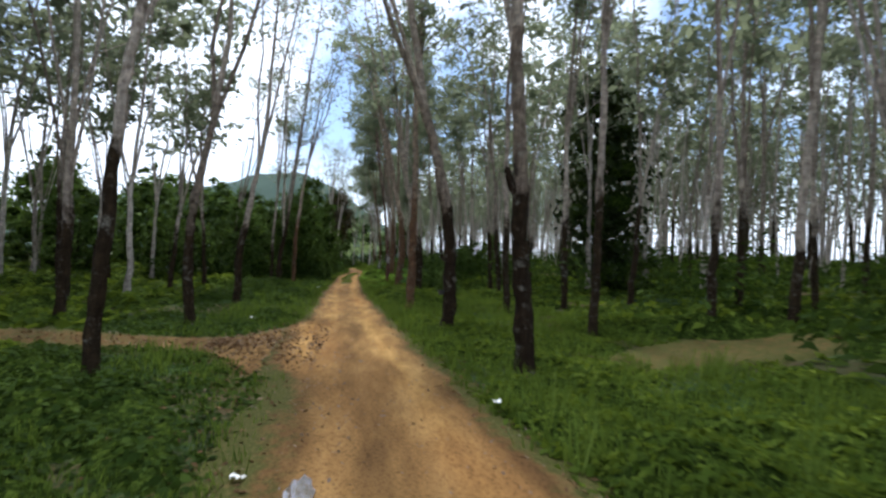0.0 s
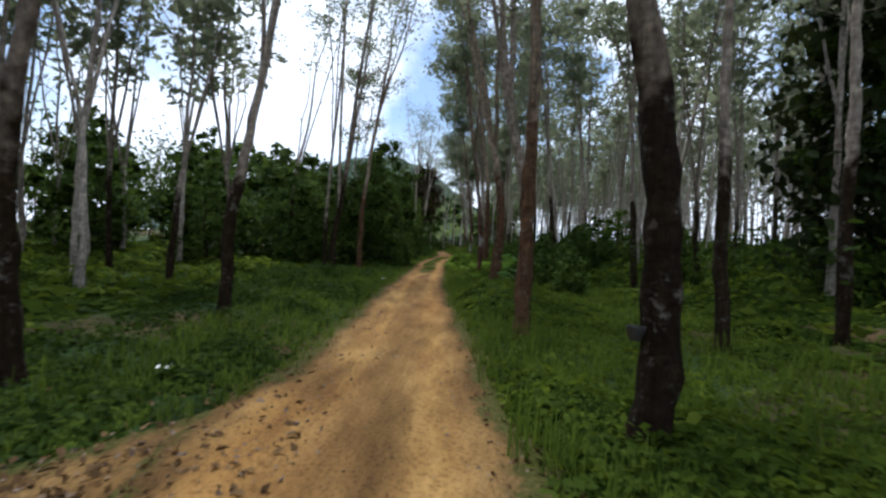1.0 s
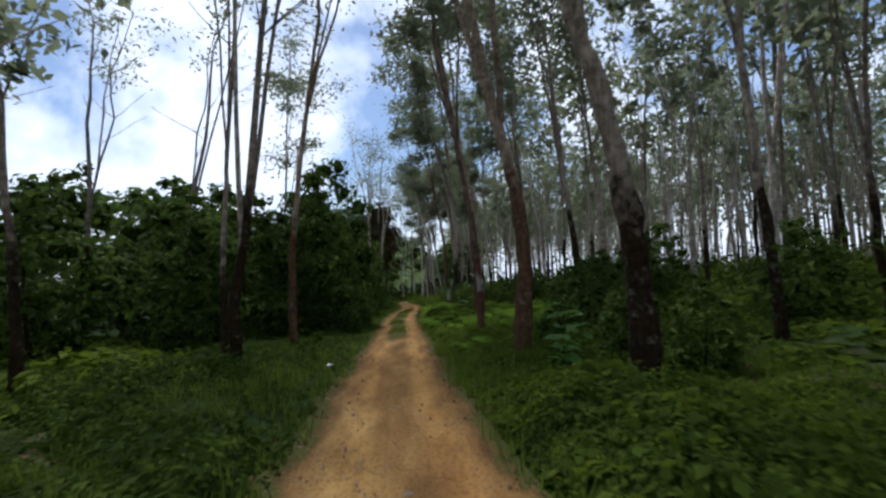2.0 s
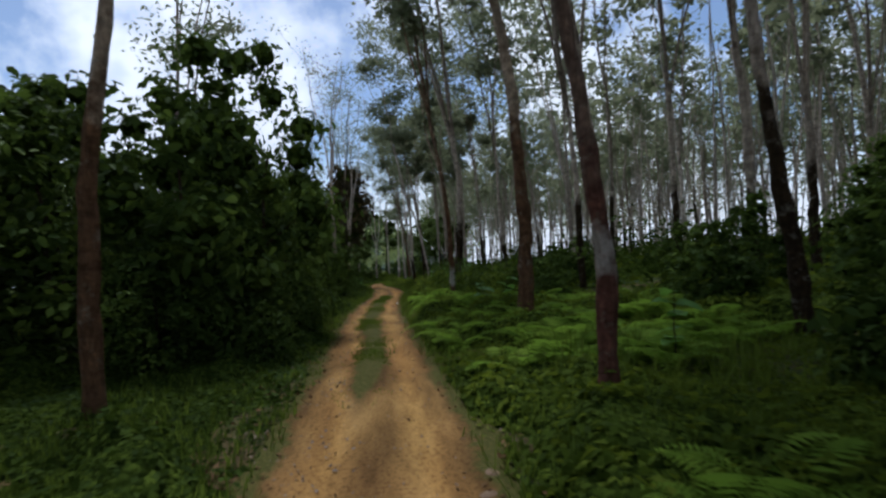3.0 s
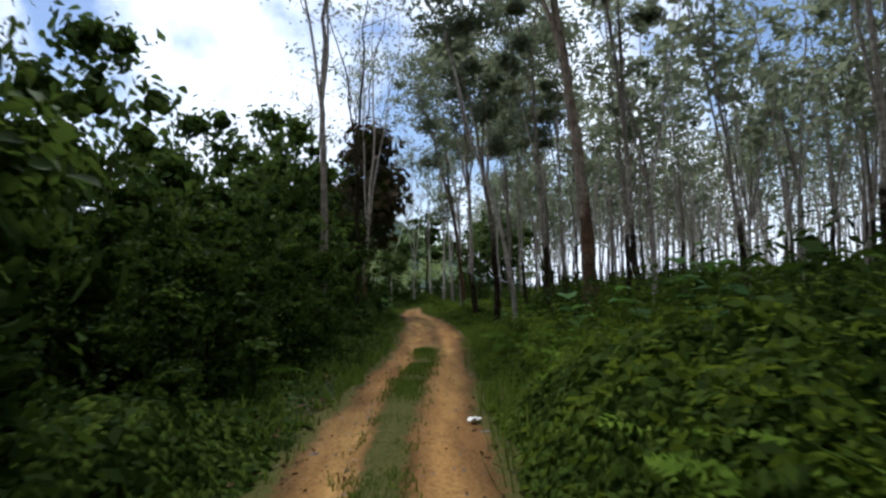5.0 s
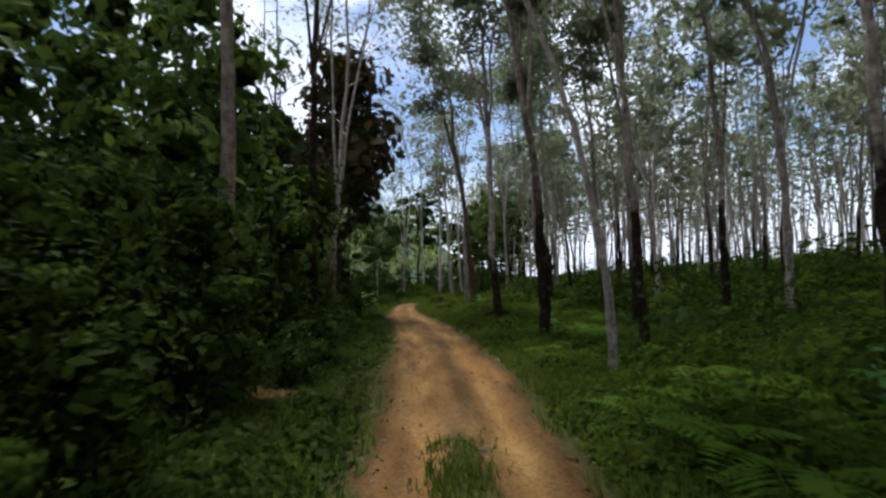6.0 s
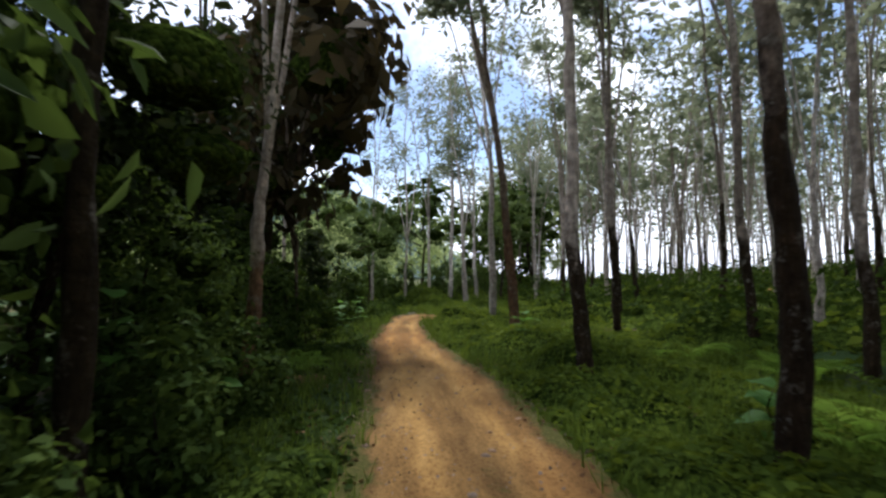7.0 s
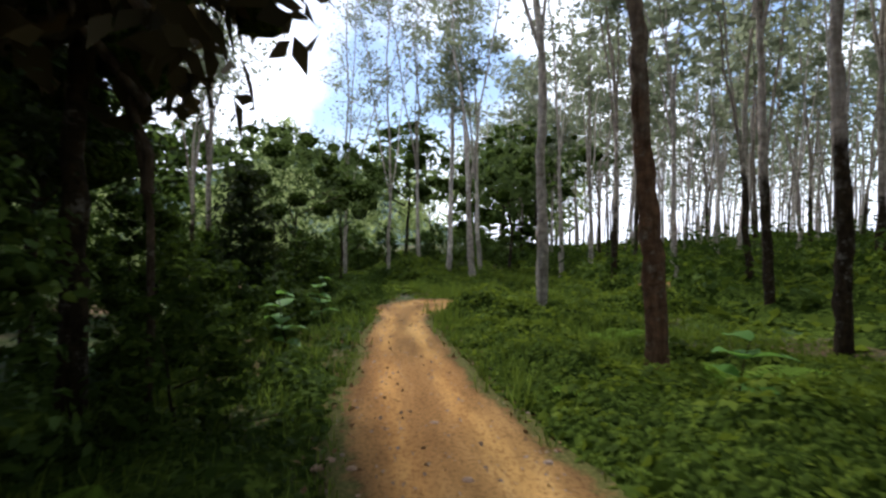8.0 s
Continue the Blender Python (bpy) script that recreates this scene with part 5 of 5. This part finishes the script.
# ---- small things on the track ----
def stone_mesh(rng):
    bm = bmesh.new()
    bmesh.ops.create_icosphere(bm, subdivisions=2, radius=1)
    k = rng.uniform(0, 50)
    for v in bm.verts:
        v.co *= 1 + 0.35 * noise.noise(v.co * 1.3 + Vector((k, 0, 0)))
        v.co.z *= 0.55
    me = bpy.data.meshes.new("stone")
    bm.to_mesh(me)
    bm.free()
    me.materials.append(STONE)
    return me


STONES = [stone_mesh(rng) for _ in range(5)]
for k in range(70):
    y = rng.uniform(4, 80)
    band = rng.choice([-1.0, 1.0, 0.05])
    x = float(road_mid(y) + band * road_half(y) * rng.uniform(0.8, 1.12))
    s = rng.uniform(0.018, 0.055)
    st = new("stone", STONES[k % 5])
    st.matrix_basis = pose(x, y, float(land(x, y)) + 0.02, 0, 0, k * 77 % 360) @ Matrix.Diagonal((s * 1.3, s, s, 1))
    tagged(st, "small brown stone lying at the edge of the track", "stone", "stones on the track")

for k in range(60):
    y = rng.uniform(54, 69)
    x = float(road_mid(y) - road_half(y) * rng.uniform(0.85, 1.35)) if k % 3 else float(road_mid(y) + rng.normal() * 0.1 + 0.12)
    s = rng.uniform(0.014, 0.045)
    st = new("stone", STONES[k % 5])
    st.matrix_basis = pose(x, y, float(land(x, y)) + 0.028, 0, 0, k * 59 % 360) @ Matrix.Diagonal((s * 1.2, s, s, 1))
    tagged(st, "small dark stone on the gravelly edge of the track", "stone", "stones on the track")

for k in range(45):
    x = rng.uniform(-2.0, 0.1)
    y = float(side_mid(x) + rng.uniform(-0.95, 0.95) * side_half(x))
    s = rng.uniform(0.010, 0.028)
    st = new("stone", STONES[k % 5])
    st.matrix_basis = pose(x, y, float(land(x, y)) + 0.024, 0, 0, k * 83 % 360) @ Matrix.Diagonal((s * 1.3, s, s, 1))
    tagged(st, "small grey stone at the mouth of the side path", "stone", "stones on the track")

n = 9000
y = rng.uniform(2, 82, n)
x = road_mid(y) + road_half(y) * rng.choice([-0.95, 0.95, 0.0, -0.6], n) + rng.normal(size=n) * 0.22
c = np.stack([x, y, land(x, y) + 0.03], 1)
tagged(new("gravel", mesh_of("gravel", *leaves(rng, c, 0.03, 0.5, 0.0, 0.9, 3.0), STONE)), "loose grit and gravel on the dirt track", "gravel", kind="stuff")
n = 1100
x = np.where(rng.uniform(size=n) < 0.7, rng.uniform(-1.9, 0.1, n), rng.uniform(-5.5, -0.4, n))
y = side_mid(x) + rng.normal(size=n) * side_half(x) * 0.5
c = np.stack([x, y, land(x, y) + 0.035], 1)
tagged(new("leaf_litter", mesh_of("leaf_litter", *leaves(rng, c, 0.075, 0.5, 0.0, 0.5, 3.0), LEAF_DEAD)), "dry brown leaves strewn over the path mouth", "leaf litter", kind="stuff")
x, y = rng.permutation(x), rng.permutation(y)
c = np.stack([x, y, land(x, y) + 0.03], 1)
tagged(new("gravel", mesh_of("gravel", *leaves(rng, c, 0.03, 0.6, 0.0, 0.9, 3.0), STONE)), "grey gravel strewn over the path mouth", "gravel", kind="stuff")
n = 6000
y = rng.uniform(0, 90, n)
x = road_mid(y) + np.sign(rng.uniform(-1, 1, n)) * (road_half(y) * 0.85 + np.abs(rng.normal(size=n)) * 0.8)
c = np.stack([x, y, land(x, y) + 0.04], 1)
tagged(new("leaf_litter", mesh_of("leaf_litter", *leaves(rng, c, 0.065, 0.4, 0.0, 0.5, 3.0), LEAF_DEAD)), "dry brown fallen leaves beside the track", "leaf litter", kind="stuff")


def scrap(x, y, size, turn, lift=0.0):
    """A crumpled bit of white plastic."""
    g = np.random.default_rng(int(1000 * y))
    a = np.linspace(-1, 1, 6)
    gx, gy = np.meshgrid(a, a)
    zz = np.abs(g.normal(size=gx.shape)) * 0.28 + 0.1
    v = np.stack([gx * (1 + 0.2 * np.sin(3 * gy)), gy * 0.7 + 0.15 * gx, zz], -1).reshape(-1, 3) * size
    i = (np.arange(5)[:, None] * 6 + np.arange(5)[None, :]).ravel()
    ob = new("plastic_scrap", mesh_of("plastic_scrap", v, np.stack([i, i + 1, i + 7, i + 6], 1), PAPER))
    ob.matrix_basis = pose(x, y, float(land(x, y)) + 0.03 + lift, 0, 0, turn)
    return tagged(ob, "crumpled white plastic scrap lying beside the track", "litter", "litter beside the track")


for x, y, s, turn, lift in ((0.3, 48.2, 0.07, 20, 0.02), (2.2, 7.45, 0.06, 70, 0.1), (-1.75, 14.9, 0.06, 10, 0.1), (-1.4, 27.9, 0.07, 40, 0.05), (0.0, 5.77, 0.045, 0, 0.02)):
    scrap(x, y, s, turn, lift)

# puddle in the left rut
bm = bmesh.new()
ring = [bm.verts.new((0.09 * math.cos(a) * (1 + 0.12 * math.sin(3 * a) + 0.08 * math.sin(7 * a)), 0.34 * math.sin(a) * (1 + 0.08 * math.cos(5 * a) + 0.08 * math.sin(9 * a)), 0)) for a in np.linspace(0, 2 * math.pi, 60, endpoint=False)]
bm.faces.new(ring)
me = bpy.data.meshes.new("puddle")
bm.to_mesh(me)
bm.free()
me.materials.append(WATER)
puddle = new("puddle", me)
puddle.matrix_basis = pose(0.43, 5.5, float(land(0.43, 5.5)) + 0.034)
tagged(puddle, "small muddy puddle reflecting the sky", "puddle")

# tapping cup on a trunk
bm = bmesh.new()
prof = [(0.0, -0.07), (0.045, -0.07), (0.07, 0.0), (0.075, 0.035), (0.066, 0.035), (0.058, 0.0), (0.0, -0.05)]
rings = []
for r, z in prof:
    rings.append([bm.verts.new((max(r, 0.001) * math.cos(a), max(r, 0.001) * math.sin(a), z)) for a in np.linspace(0, 2 * math.pi, 14, endpoint=False)])
for a, b in zip(rings, rings[1:]):
    for i in range(14):
        bm.faces.new((a[i], a[(i + 1) % 14], b[(i + 1) % 14], b[i]))
me = bpy.data.meshes.new("tapping_cup")
bm.to_mesh(me)
bm.free()
me.materials.append(CUP)
cup = new("tapping_cup", me)
cup.matrix_basis = pose(2.46, 13.76, float(land(2.6, 13.8)) + 0.95)
tagged(cup, "black tapping cup hung on a rubber tree trunk", "cup")

# wooded hill far off, the haze before it put into its colour
gx = np.linspace(-420, 160, 60)
gy = np.linspace(430, 900, 40)
hx, hy = np.meshgrid(gx, gy)
hz = 92 * np.exp(-((hx + 75) / 110) ** 2 - ((hy - 600) / 120) ** 2) + 60 * np.exp(-((hx + 260) / 120) ** 2 - ((hy - 620) / 120) ** 2)
hz = hz + 3.0 * wave(hx * 0.2, hy * 0.2) + 2.0 * wave(hx * 0.5, hy * 0.5) - 8
i = (np.arange(39)[:, None] * 60 + np.arange(59)[None, :]).ravel()
hill = new("hill", mesh_of("hill", np.stack([hx, hy, hz], -1).reshape(-1, 3), np.stack([i, i + 1, i + 61, i + 60], 1), HILL, True))
tagged(hill, "wooded green hill in the distance, tinted bluish for haze", "hill", kind="structure")
